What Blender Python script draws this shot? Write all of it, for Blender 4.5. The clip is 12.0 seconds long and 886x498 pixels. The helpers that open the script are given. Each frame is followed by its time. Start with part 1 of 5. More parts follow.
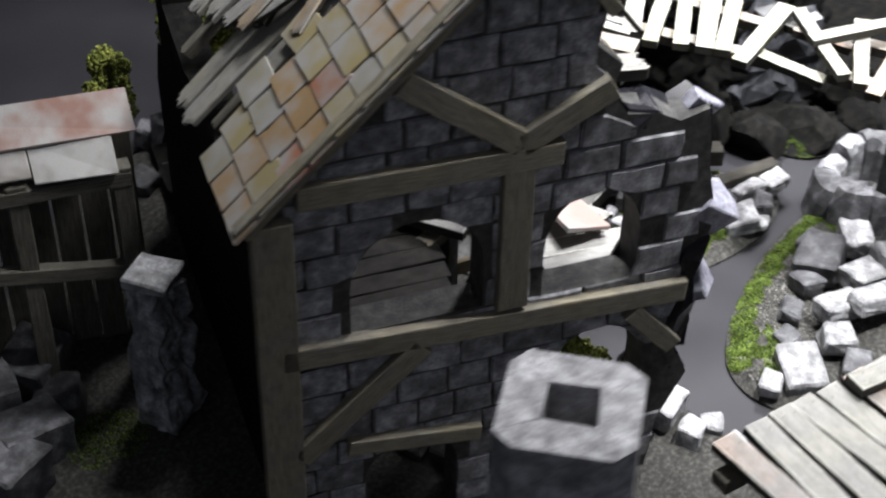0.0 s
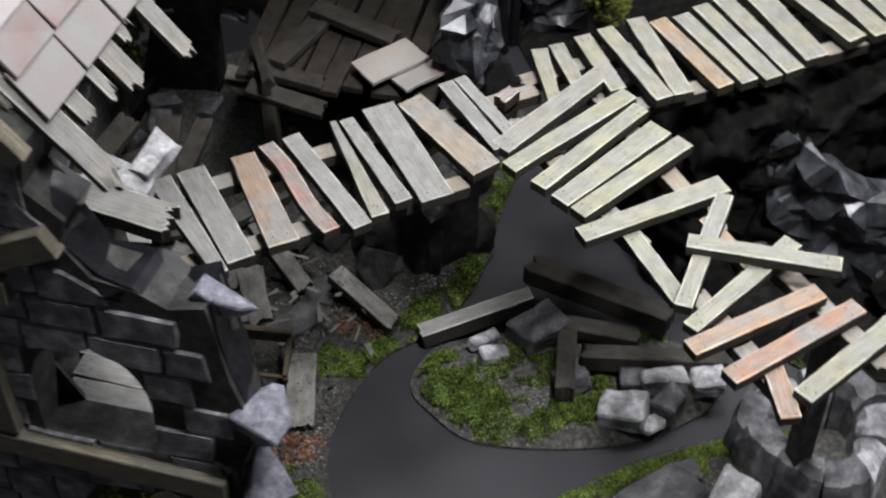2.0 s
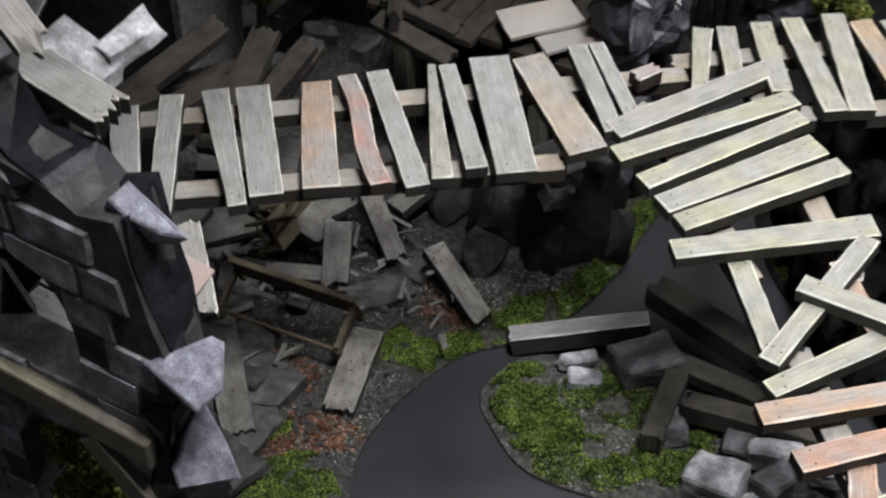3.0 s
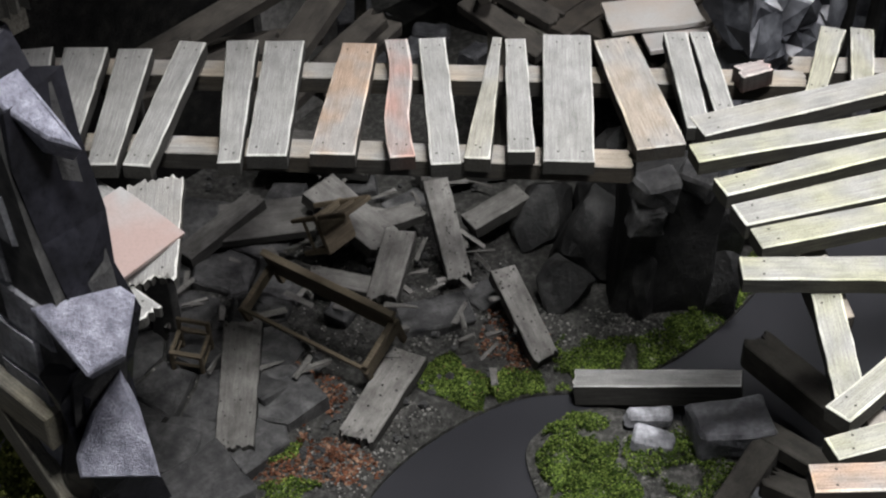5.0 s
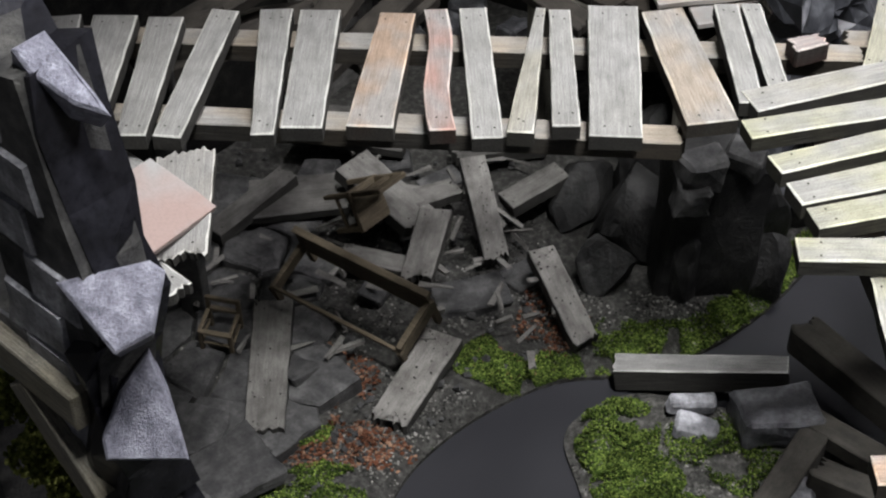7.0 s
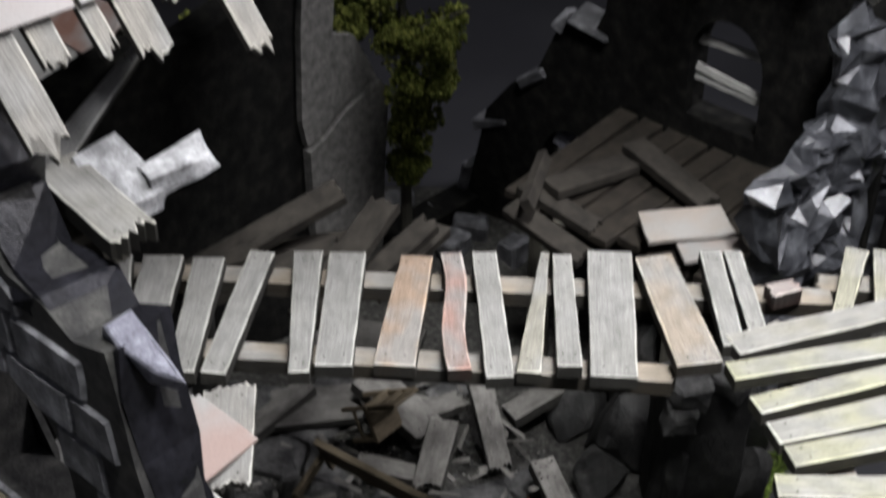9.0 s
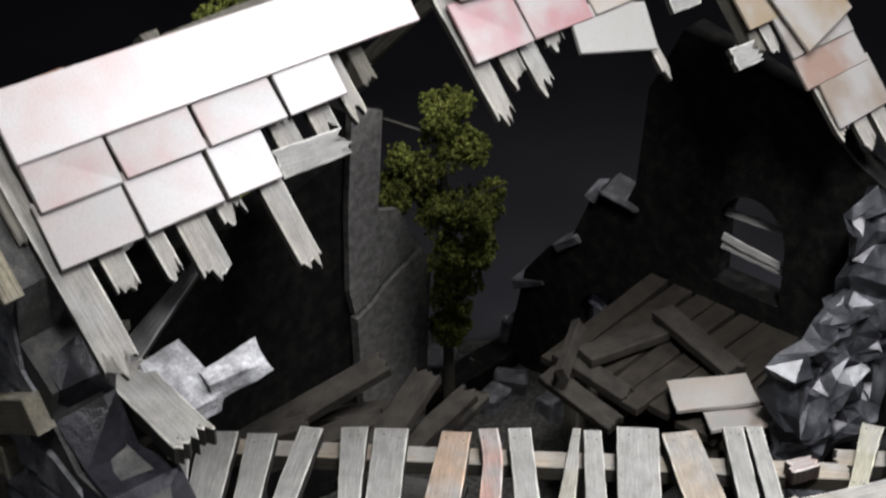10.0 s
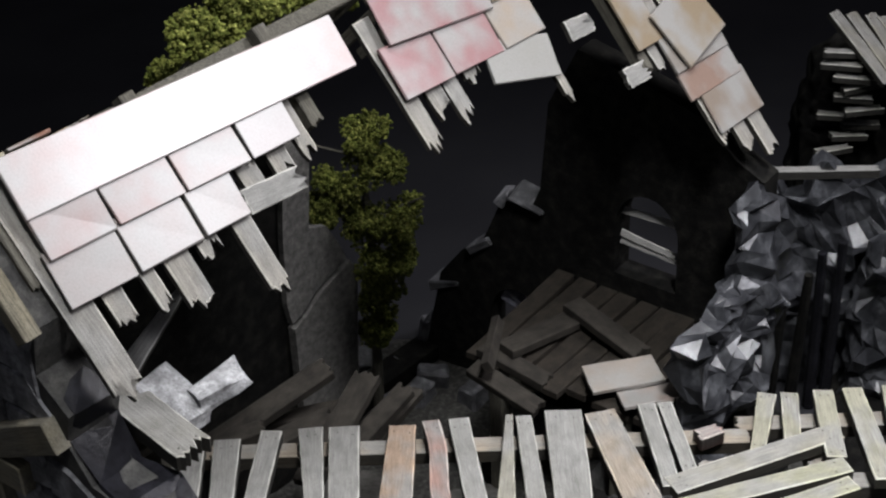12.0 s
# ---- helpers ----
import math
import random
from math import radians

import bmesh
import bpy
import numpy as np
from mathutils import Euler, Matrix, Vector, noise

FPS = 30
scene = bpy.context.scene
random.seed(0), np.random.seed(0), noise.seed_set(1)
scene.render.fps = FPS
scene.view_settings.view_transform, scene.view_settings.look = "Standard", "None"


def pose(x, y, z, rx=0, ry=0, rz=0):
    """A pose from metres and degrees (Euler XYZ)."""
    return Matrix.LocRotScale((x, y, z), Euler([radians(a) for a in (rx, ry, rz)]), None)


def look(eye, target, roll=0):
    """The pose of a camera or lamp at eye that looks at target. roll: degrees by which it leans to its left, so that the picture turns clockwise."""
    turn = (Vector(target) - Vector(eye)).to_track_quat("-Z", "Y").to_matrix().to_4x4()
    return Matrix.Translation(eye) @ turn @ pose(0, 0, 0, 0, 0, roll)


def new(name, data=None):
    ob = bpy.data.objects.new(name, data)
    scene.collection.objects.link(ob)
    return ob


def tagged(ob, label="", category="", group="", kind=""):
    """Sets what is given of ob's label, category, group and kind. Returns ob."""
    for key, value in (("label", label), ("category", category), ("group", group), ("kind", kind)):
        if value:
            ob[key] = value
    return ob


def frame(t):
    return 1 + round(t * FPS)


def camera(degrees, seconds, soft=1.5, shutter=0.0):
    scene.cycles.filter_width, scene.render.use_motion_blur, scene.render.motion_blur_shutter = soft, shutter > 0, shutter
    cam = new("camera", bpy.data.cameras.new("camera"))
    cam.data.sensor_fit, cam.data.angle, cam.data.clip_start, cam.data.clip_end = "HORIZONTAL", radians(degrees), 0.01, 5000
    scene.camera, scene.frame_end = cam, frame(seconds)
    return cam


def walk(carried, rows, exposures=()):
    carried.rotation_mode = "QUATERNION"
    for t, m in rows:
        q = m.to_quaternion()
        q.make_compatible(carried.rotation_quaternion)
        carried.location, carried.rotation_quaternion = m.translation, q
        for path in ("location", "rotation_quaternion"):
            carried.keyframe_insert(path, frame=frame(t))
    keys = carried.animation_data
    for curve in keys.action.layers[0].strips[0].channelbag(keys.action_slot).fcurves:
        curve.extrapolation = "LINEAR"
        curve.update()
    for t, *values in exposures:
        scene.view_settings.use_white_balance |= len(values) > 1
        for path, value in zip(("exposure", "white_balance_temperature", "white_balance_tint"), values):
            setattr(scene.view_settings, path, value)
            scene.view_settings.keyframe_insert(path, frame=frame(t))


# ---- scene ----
cam = camera(32.4, 12.0, soft=2.2, shutter=0.5)
walk(cam, [
    (0.0, pose(-0.4624, -0.2555, 0.4816, 50.97, -0.96, -55.34)),
    (0.5, pose(-0.3450, -0.3428, 0.5116, 47.45, 2.86, -44.08)),
    (1.0, pose(-0.2481, -0.4064, 0.5345, 46.93, 2.79, -35.07)),
    (1.5, pose(-0.1511, -0.3880, 0.5276, 46.16, 1.46, -27.57)),
    (2.0, pose(-0.0857, -0.3635, 0.4915, 44.40, -0.08, -22.51)),
    (2.5, pose(-0.0250, -0.3418, 0.4588, 44.15, -0.96, -11.73)),
    (3.0, pose(0.0101, -0.3296, 0.4177, 44.99, 0.13, -5.58)),
    (5.0, pose(0.0623, -0.2931, 0.3420, 49.05, 0.96, 4.94)),
    (5.5, pose(0.0586, -0.2885, 0.3342, 48.90, 1.06, 5.30)),
    (6.0, pose(0.0573, -0.2861, 0.3316, 48.66, 1.25, 5.81)),
    (6.5, pose(0.0592, -0.2837, 0.3316, 48.40, 1.21, 6.14)),
    (8.5, pose(0.0493, -0.2905, 0.3479, 51.13, 0.52, 5.51)),
    (9.0, pose(0.0512, -0.3047, 0.3763, 54.08, 0.31, 5.79)),
    (9.5, pose(0.0516, -0.3101, 0.3936, 56.16, 0.71, 6.64)),
    (10.0, pose(0.0565, -0.3159, 0.4142, 57.81, 1.51, 7.24)),
    (10.5, pose(0.0583, -0.3233, 0.4221, 58.17, 1.36, 5.30)),
    (11.0, pose(0.0521, -0.3365, 0.4347, 57.71, 0.76, 4.38)),
    (11.5, pose(0.0412, -0.3481, 0.4471, 57.08, 2.05, 2.30)),
    (12.0, pose(0.0417, -0.3594, 0.4501, 57.28, 2.01, 1.35)),
], exposures=[(0.0, 1.15), (0.5, 0.62), (1.0, 0.2), (1.5, -0.2), (2.5, -0.22), (5.0, -0.02), (6.5, 0.02), (8.5, 0.0), (9.5, 0.02), (10.5, -0.3), (12.0, -0.38)])

# ---- light: desk lamps round the diorama, a dim dark room around it ----
world = bpy.data.worlds.new("room")
scene.world = world
world.use_nodes = True
world.node_tree.nodes["Background"].inputs[0].default_value = (0.8, 0.85, 1.0, 1)
world.node_tree.nodes["Background"].inputs[1].default_value = 0.075


def lamp(name, eye, target, size, watts, colour, spread=180):
    data = bpy.data.lights.new(name, "AREA")
    data.shape, data.size, data.energy, data.color = "DISK", size, watts, colour
    data.spread = math.radians(spread)
    ob = new(name, data)
    ob.matrix_world = look(eye, target)
    return ob


lamp("desk_lamp_light", (0.16, -0.23, 0.84), (0.14, -0.05, 0.10), 0.14, 1.25, (0.98, 0.98, 1.0), 60)
lamp("back_lamp_light", (0.20, 0.20, 0.82), (0.12, -0.02, 0.10), 0.14, 0.75, (0.98, 0.98, 1.0), 75)
lamp("side_lamp_light", (0.46, 0.08, 0.60), (0.02, 0.02, 0.12), 0.12, 2.5, (0.99, 0.97, 1.03))


# ---- materials ----
def nodes_of(name, rough=0.8, spec=0.4):
    mat = bpy.data.materials.new(name)
    mat.use_nodes = True
    tree = mat.node_tree
    bsdf = tree.nodes["Principled BSDF"]
    bsdf.inputs["Roughness"].default_value = rough
    bsdf.inputs["Specular IOR Level"].default_value = spec
    return mat, tree, bsdf


def link(tree, a, b):
    tree.links.new(a, b)


def noise_node(tree, scale, detail=4.0, stretch=None, rough=0.6):
    tc = tree.nodes.new("ShaderNodeTexCoord")
    nz = tree.nodes.new("ShaderNodeTexNoise")
    nz.inputs["Scale"].default_value = scale
    nz.inputs["Detail"].default_value = detail
    nz.inputs["Roughness"].default_value = rough
    if stretch:
        mp = tree.nodes.new("ShaderNodeMapping")
        mp.inputs["Scale"].default_value = stretch
        info = tree.nodes.new("ShaderNodeObjectInfo")
        add = tree.nodes.new("ShaderNodeVectorMath")
        add.operation = "ADD"
        link(tree, tc.outputs["Object"], add.inputs[0])
        link(tree, info.outputs["Random"], add.inputs[1])
        link(tree, add.outputs[0], mp.inputs["Vector"])
        link(tree, mp.outputs[0], nz.inputs["Vector"])
    else:
        link(tree, tc.outputs["Object"], nz.inputs["Vector"])
    return nz


def ramp_node(tree, value, stops):
    rp = tree.nodes.new("ShaderNodeValToRGB")
    while len(rp.color_ramp.elements) < len(stops):
        rp.color_ramp.elements.new(0.5)
    for el, (pos, col) in zip(rp.color_ramp.elements, stops):
        el.position, el.color = pos, (*col, 1)
    link(tree, value, rp.inputs[0])
    return rp.outputs[0]


def mix_node(tree, fac, a, b, mode="MIX"):
    mx = tree.nodes.new("ShaderNodeMix")
    mx.data_type, mx.blend_type = "RGBA", mode
    for k, v in ((0, fac), (6, a), (7, b)):
        if isinstance(v, (int, float)):
            mx.inputs[k].default_value = v
        elif isinstance(v, tuple):
            mx.inputs[k].default_value = (*v, 1)
        else:
            link(tree, v, mx.inputs[k])
    return mx.outputs[2]


def bump_node(tree, bsdf, height, strength, dist):
    bp = tree.nodes.new("ShaderNodeBump")
    bp.inputs["Strength"].default_value = strength
    bp.inputs["Distance"].default_value = dist
    link(tree, height, bp.inputs["Height"])
    link(tree, bp.outputs[0], bsdf.inputs["Normal"])


def wood_material(name, dark, light, rough=0.75):
    """Painted model timber: drybrushed grain along local x, tinted by the object's own paint colour in patches."""
    mat, tree, bsdf = nodes_of(name, rough, 0.35)
    grain = noise_node(tree, 1.0, 6.0, (95, 3000, 1900), 0.68)
    patch = noise_node(tree, 1.0, 2.0, (55, 90, 60))
    fine = noise_node(tree, 2600, 3.0)
    base = ramp_node(tree, grain.outputs[0], [(0.32, dark), (0.5, tuple((a + b) / 2 for a, b in zip(dark, light))), (0.68, light)])
    info = tree.nodes.new("ShaderNodeObjectInfo")
    keep = ramp_node(tree, patch.outputs[0], [(0.38, (0.15,) * 3), (0.62, (0.95,) * 3)])
    tint = mix_node(tree, keep, (1.0, 1.0, 1.0), info.outputs["Color"])
    col = mix_node(tree, 1.0, base, tint, "MULTIPLY")
    spots = ramp_node(tree, fine.outputs[0], [(0.3, (0.55,) * 3), (0.5, (1.0,) * 3)])
    col = mix_node(tree, 1.0, col, spots, "MULTIPLY")
    grime = noise_node(tree, 1.0, 4.0, (160, 230, 160))
    col = mix_node(tree, 1.0, col, ramp_node(tree, grime.outputs[0], [(0.33, (0.8,) * 3), (0.55, (1.0,) * 3), (0.72, (1.06,) * 3)]), "MULTIPLY")
    link(tree, col, bsdf.inputs["Base Color"])
    bump_node(tree, bsdf, grain.outputs[0], 0.5, 0.0005)
    return mat


def dusty_material(name, dark, light, rough=0.85):
    """Old board under a film of dust: speckle and soft stains, the grain only just showing."""
    mat, tree, bsdf = nodes_of(name, rough, 0.3)
    tone = noise_node(tree, 1.0, 4.0, (140, 190, 150))
    grain = noise_node(tree, 1.0, 4.0, (120, 1500, 900))
    speck = noise_node(tree, 2400, 3.0)
    col = ramp_node(tree, tone.outputs[0], [(0.3, dark), (0.7, light)])
    col = mix_node(tree, 1.0, col, ramp_node(tree, grain.outputs[0], [(0.35, (0.82,) * 3), (0.65, (1.08,) * 3)]), "MULTIPLY")
    col = mix_node(tree, 1.0, col, ramp_node(tree, speck.outputs[0], [(0.3, (0.65,) * 3), (0.55, (1.05,) * 3)]), "MULTIPLY")
    info = tree.nodes.new("ShaderNodeObjectInfo")
    link(tree, mix_node(tree, 1.0, col, info.outputs["Color"], "MULTIPLY"), bsdf.inputs["Base Color"])
    bump_node(tree, bsdf, speck.outputs[0], 0.35, 0.0005)
    return mat


def stone_material(name, dark, mid, light, rough=0.5, spec=0.5, bump=0.7, scale=1.0):
    mat, tree, bsdf = nodes_of(name, rough, spec)
    big = noise_node(tree, 190 * scale, 5.0, (1, 1, 1))
    fine = noise_node(tree, 1100 * scale, 5.0, None, 0.7)
    base = ramp_node(tree, big.outputs[0], [(0.3, dark), (0.5, mid), (0.72, light)])
    spots = ramp_node(tree, fine.outputs[0], [(0.32, (0.6,) * 3), (0.5, (0.95,) * 3), (0.72, (1.15,) * 3)])
    col = mix_node(tree, 1.0, base, spots, "MULTIPLY")
    info = tree.nodes.new("ShaderNodeObjectInfo")
    vary = ramp_node(tree, info.outputs["Random"], [(0.0, (0.7,) * 3), (1.0, (1.15,) * 3)])
    col = mix_node(tree, 1.0, col, vary, "MULTIPLY")
    link(tree, col, bsdf.inputs["Base Color"])
    bump_node(tree, bsdf, fine.outputs[0], bump, 0.0008)
    return mat


WOOD = wood_material("drybrushed_wood", (0.172, 0.169, 0.16), (0.305, 0.3, 0.286))
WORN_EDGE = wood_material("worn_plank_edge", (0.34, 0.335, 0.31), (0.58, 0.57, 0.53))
WOOD_DIRTY = dusty_material("dirty_grey_board", (0.085, 0.08, 0.073), (0.19, 0.182, 0.168))
WOOD_BLACK = dusty_material("near_black_wood", (0.012, 0.0105, 0.009), (0.034, 0.031, 0.026))
WOOD_DARK = wood_material("dark_timber", (0.04, 0.036, 0.029), (0.17, 0.16, 0.13))
WALL_TIMBER = wood_material("wall_timber", (0.09, 0.082, 0.066), (0.26, 0.245, 0.203))
WOOD_BROWN = wood_material("brown_card", (0.06, 0.046, 0.029), (0.135, 0.108, 0.07))


def card_material(name, a, b, rough=0.4):
    """Smooth airbrushed card: soft patches of the shingle's own paint colour, faint scuffs, a satin sheen."""
    mat, tree, bsdf = nodes_of(name, rough, 0.6)
    patch = noise_node(tree, 1.0, 2.0, (60, 60, 60))
    scuff = noise_node(tree, 1600, 5.0)
    info = tree.nodes.new("ShaderNodeObjectInfo")
    base = ramp_node(tree, scuff.outputs[0], [(0.3, a), (0.6, b)])
    keep = ramp_node(tree, patch.outputs[0], [(0.36, (0.05,) * 3), (0.62, (1.0,) * 3)])
    tint = mix_node(tree, keep, (1.0, 1.0, 0.98), info.outputs["Color"])
    link(tree, mix_node(tree, 1.0, base, tint, "MULTIPLY"), bsdf.inputs["Base Color"])
    bump_node(tree, bsdf, scuff.outputs[0], 0.05, 0.0002)
    return mat


SHINGLE = card_material("roof_card", (0.24, 0.235, 0.23), (0.28, 0.275, 0.27), 0.33)
RIDGE_CARD = card_material("pale_ridge_card", (0.40, 0.39, 0.39), (0.46, 0.45, 0.45), 0.3)
STONE = stone_material("painted_stone", (0.03, 0.03, 0.033), (0.082, 0.082, 0.088), (0.21, 0.21, 0.223), 0.5, 0.45, 0.8, 0.7)
EDGE_DARK = wood_material("dark_wood_edge", (0.016, 0.015, 0.013), (0.055, 0.053, 0.047))
STONE_PALE = stone_material("drybrushed_stone", (0.14, 0.14, 0.143), (0.29, 0.29, 0.297), (0.55, 0.55, 0.565), 0.6, 0.4)
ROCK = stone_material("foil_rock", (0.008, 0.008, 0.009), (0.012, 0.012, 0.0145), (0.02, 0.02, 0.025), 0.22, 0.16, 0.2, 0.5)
FOIL = stone_material("crumpled_foil_rock", (0.02, 0.021, 0.025), (0.055, 0.057, 0.064), (0.17, 0.176, 0.19), 0.3, 0.8, 0.25, 0.6)
FOIL.node_tree.nodes["Principled BSDF"].inputs["Metallic"].default_value = 0.2
PALE_VIOLET = stone_material("pale_violet_stone", (0.16, 0.16, 0.2), (0.34, 0.34, 0.41), (0.6, 0.6, 0.7), 0.45, 0.5, 1.0, 1.6)
NEAR_BLACK = stone_material("near_black", (0.005, 0.005, 0.005), (0.010, 0.0098, 0.0092), (0.022, 0.021, 0.018), 0.85, 0.06)
GABLE_STONE = stone_material("lightened_drybrushed_stone", (0.08, 0.08, 0.086), (0.22, 0.22, 0.232), (0.5, 0.5, 0.53), 0.55, 0.4, 0.8, 0.8)
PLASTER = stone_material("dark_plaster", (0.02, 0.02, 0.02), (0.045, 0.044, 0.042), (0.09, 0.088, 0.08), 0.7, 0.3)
EARTH = stone_material("earth", (0.03, 0.03, 0.027), (0.066, 0.064, 0.058), (0.15, 0.146, 0.134), 0.85, 0.25, 1.0, 2.5)
PAVING = stone_material("dusty_flagstone", (0.022, 0.022, 0.023), (0.055, 0.054, 0.053), (0.115, 0.113, 0.11), 0.65, 0.35, 0.7, 0.9)
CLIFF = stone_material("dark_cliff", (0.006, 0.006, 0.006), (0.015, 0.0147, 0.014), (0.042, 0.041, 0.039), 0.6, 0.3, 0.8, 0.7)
PIER = stone_material("stippled_plaster", (0.1, 0.097, 0.09), (0.17, 0.165, 0.155), (0.27, 0.265, 0.245), 0.8, 0.25, 1.0, 1.6)


def board_material(name, a, b, rough):
    """Flat painted sheet with faint uneven sheen."""
    mat, tree, bsdf = nodes_of(name, rough, 0.22)
    big, fine = noise_node(tree, 14, 3.0), noise_node(tree, 500, 2.0)
    link(tree, ramp_node(tree, big.outputs[0], [(0.3, a), (0.7, b)]), bsdf.inputs["Base Color"])
    bump_node(tree, bsdf, fine.outputs[0], 0.05, 0.0003)
    return mat


BOARD = board_material("black_board", (0.017, 0.017, 0.02), (0.023, 0.023, 0.026), 0.55)
CLOTH = stone_material("black_cloth", (0.02, 0.02, 0.022), (0.025, 0.025, 0.027), (0.03, 0.03, 0.033), 0.9, 0.2, 0.1)
NAIL = stone_material("nail_hole", (0.02, 0.018, 0.015), (0.03, 0.028, 0.022), (0.05, 0.045, 0.04), 0.8, 0.2)


def moss_material(name, a, b, c):
    mat, tree, bsdf = nodes_of(name, 0.95, 0.1)
    geo = tree.nodes.new("ShaderNodeNewGeometry")
    fine = noise_node(tree, 1500, 3.0)
    col = ramp_node(tree, geo.outputs["Random Per Island"], [(0.0, a), (0.55, b), (1.0, c)])
    drift = noise_node(tree, 130, 3.0)
    col = mix_node(tree, 1.0, col, ramp_node(tree, drift.outputs[0], [(0.36, (0.55,) * 3), (0.62, (1.15,) * 3)]), "MULTIPLY")
    spots = ramp_node(tree, fine.outputs[0], [(0.3, (0.6,) * 3), (0.6, (1.12,) * 3)])
    link(tree, mix_node(tree, 1.0, col, spots, "MULTIPLY"), bsdf.inputs["Base Color"])
    return mat


MOSS = moss_material("moss_flock", (0.012, 0.024, 0.005), (0.06, 0.095, 0.018), (0.19, 0.245, 0.055))
FOLIAGE = moss_material("foam_foliage", (0.07, 0.088, 0.019), (0.17, 0.19, 0.044), (0.31, 0.325, 0.09))
LITTER = moss_material("leaf_litter", (0.06, 0.024, 0.013), (0.13, 0.055, 0.032), (0.24, 0.15, 0.1))
GRAVEL = moss_material("gravel", (0.03, 0.03, 0.028), (0.09, 0.088, 0.08), (0.28, 0.27, 0.25))


# ---- builders: all sizes below are centimetres, turned into metres when a mesh is made ----
CM = 0.01
HOUSE = Matrix.Rotation(math.atan2(-0.586, 0.81), 4, "Z")  # the ruined house's own axes: u across its gable, v along its ridge


def thing(name, at, label, category, group="", kind=""):
    ob = new(name)
    ob.empty_display_size = 0.01
    ob.location = [c * CM for c in at]
    return tagged(ob, label, category, group, kind)


def part(name, bm, material, parent=None, label="", pose_cm=None, colour=None, extra=(), smooth=False):
    me = bpy.data.meshes.new(name)
    bmesh.ops.recalc_face_normals(bm, faces=bm.faces[:])
    bm.transform(Matrix.Scale(CM, 4))
    bm.to_mesh(me)
    bm.free()
    for m in (material, *extra):
        me.materials.append(m)
    if smooth:
        me.shade_smooth()
    return place(name, me, parent, label, pose_cm, colour)


def place(name, me, parent=None, label="", pose_cm=None, colour=None):
    ob = new(name, me)
    if parent is not None:
        ob.parent = parent
        top = parent
        m = Matrix.Identity(4)
        while top is not None:
            m = top.matrix_parent_inverse @ top.matrix_basis if top.parent is None else top.parent.matrix_basis @ top.matrix_parent_inverse @ top.matrix_basis
            break
        ob.matrix_parent_inverse = m.inverted()
    if pose_cm is not None:
        m = pose_cm.copy()
        m.translation = m.translation * CM
        ob.matrix_basis = m
    if label:
        ob["label"] = label
    if colour:
        ob.color = (*colour, 1)
    return ob


def jitter(rng, a):
    return rng.uniform(-a, a)


def add_box(bm, size, m=None, bevel=0.0, warp=0.0, rng=None):
    """A box of that size round the origin, chamfered and slightly knocked out of true, moved by m."""
    made = bmesh.ops.create_cube(bm, size=1.0, matrix=Matrix.Diagonal((*size, 1)))["verts"]
    if warp and rng:
        for v in made:
            v.co += Vector((jitter(rng, warp), jitter(rng, warp), jitter(rng, warp)))
    if bevel:
        edges = list({e for v in made for e in v.link_edges})
        made = list({v for f in bmesh.ops.bevel(bm, geom=edges, offset=bevel, segments=1, affect="EDGES")["faces"] for v in f.verts} | {v for v in made if v.is_valid})
    if m is not None:
        bmesh.ops.transform(bm, matrix=m, verts=made)
    return made


def add_plank(bm, length, w1, w2, thick, rng, jag=(0.0, 0.0), bow=0.0, nails=True, tone=0, worn=0):
    """A plank along x whose top lies at z = 0: uneven sides, square-cut or splintered ends, worn edges, nail holes."""
    n = 9
    side_a, side_b = [], []
    for i in range(n + 1):
        f = i / n
        w = (w1 + (w2 - w1) * f) / 2
        mid = bow * math.sin(f * math.pi * 2)
        x = (f - 0.5) * length
        side_a.append((x, mid - w + jitter(rng, 0.013)))
        side_b.append((x, mid + w + jitter(rng, 0.013)))

    def end(p, q, amount, out):
        if not amount:
            return []
        teeth, pts = max(6, int(abs(q[1] - p[1]) / 0.085)), []
        for k in range(1, teeth):
            f = k / teeth
            y = p[1] + (q[1] - p[1]) * f
            pts.append((p[0] + out * (0.55 * noise.noise((y * 2.3, p[0], 7.7)) + rng.uniform(-0.45, 0.5) * (1.0 if k % 2 else 0.5)) * amount, y + jitter(rng, 0.02)))
        return pts

    ring = side_a + end(side_a[-1], side_b[-1], jag[1], 1) + side_b[::-1] + end(side_b[0], side_a[0], jag[0], -1)
    low = [bm.verts.new((x, y, -thick)) for x, y in ring]
    k = 0.035
    cx = []
    for x, y in ring:
        c = k * rng.uniform(0.5, 1.9)
        cx.append((x * (1 - c / length * 2), y * (1 - 2 * c / max(w1, w2, 0.3))))
    mid = [bm.verts.new((x, y, -0.03)) for x, y in ring]
    top = [bm.verts.new((x, y, 0)) for x, y in cx]
    m = len(ring)
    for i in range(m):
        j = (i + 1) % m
        # Faces below the top chamfer can take a darker material.
        bm.faces.new((low[i], low[j], mid[j], mid[i])).material_index = tone
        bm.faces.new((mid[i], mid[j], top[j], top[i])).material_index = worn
    bmesh.ops.triangulate(bm, faces=[bm.faces.new(top), bm.faces.new(low[::-1])])
    if nails and max(w1, w2) > 0.45:
        for sx in (-1, 1):
            for sy in (-1, 1):
                x, y = sx * length * 0.42 + jitter(rng, 0.1), sy * min(w1, w2) * 0.26 + jitter(rng, 0.05)
                ring = [bm.verts.new((x + 0.032 * math.cos(a), y + 0.032 * math.sin(a), 0.006)) for a in [k * math.pi / 3 for k in range(6)]]
                bm.faces.new(ring).material_index = 1


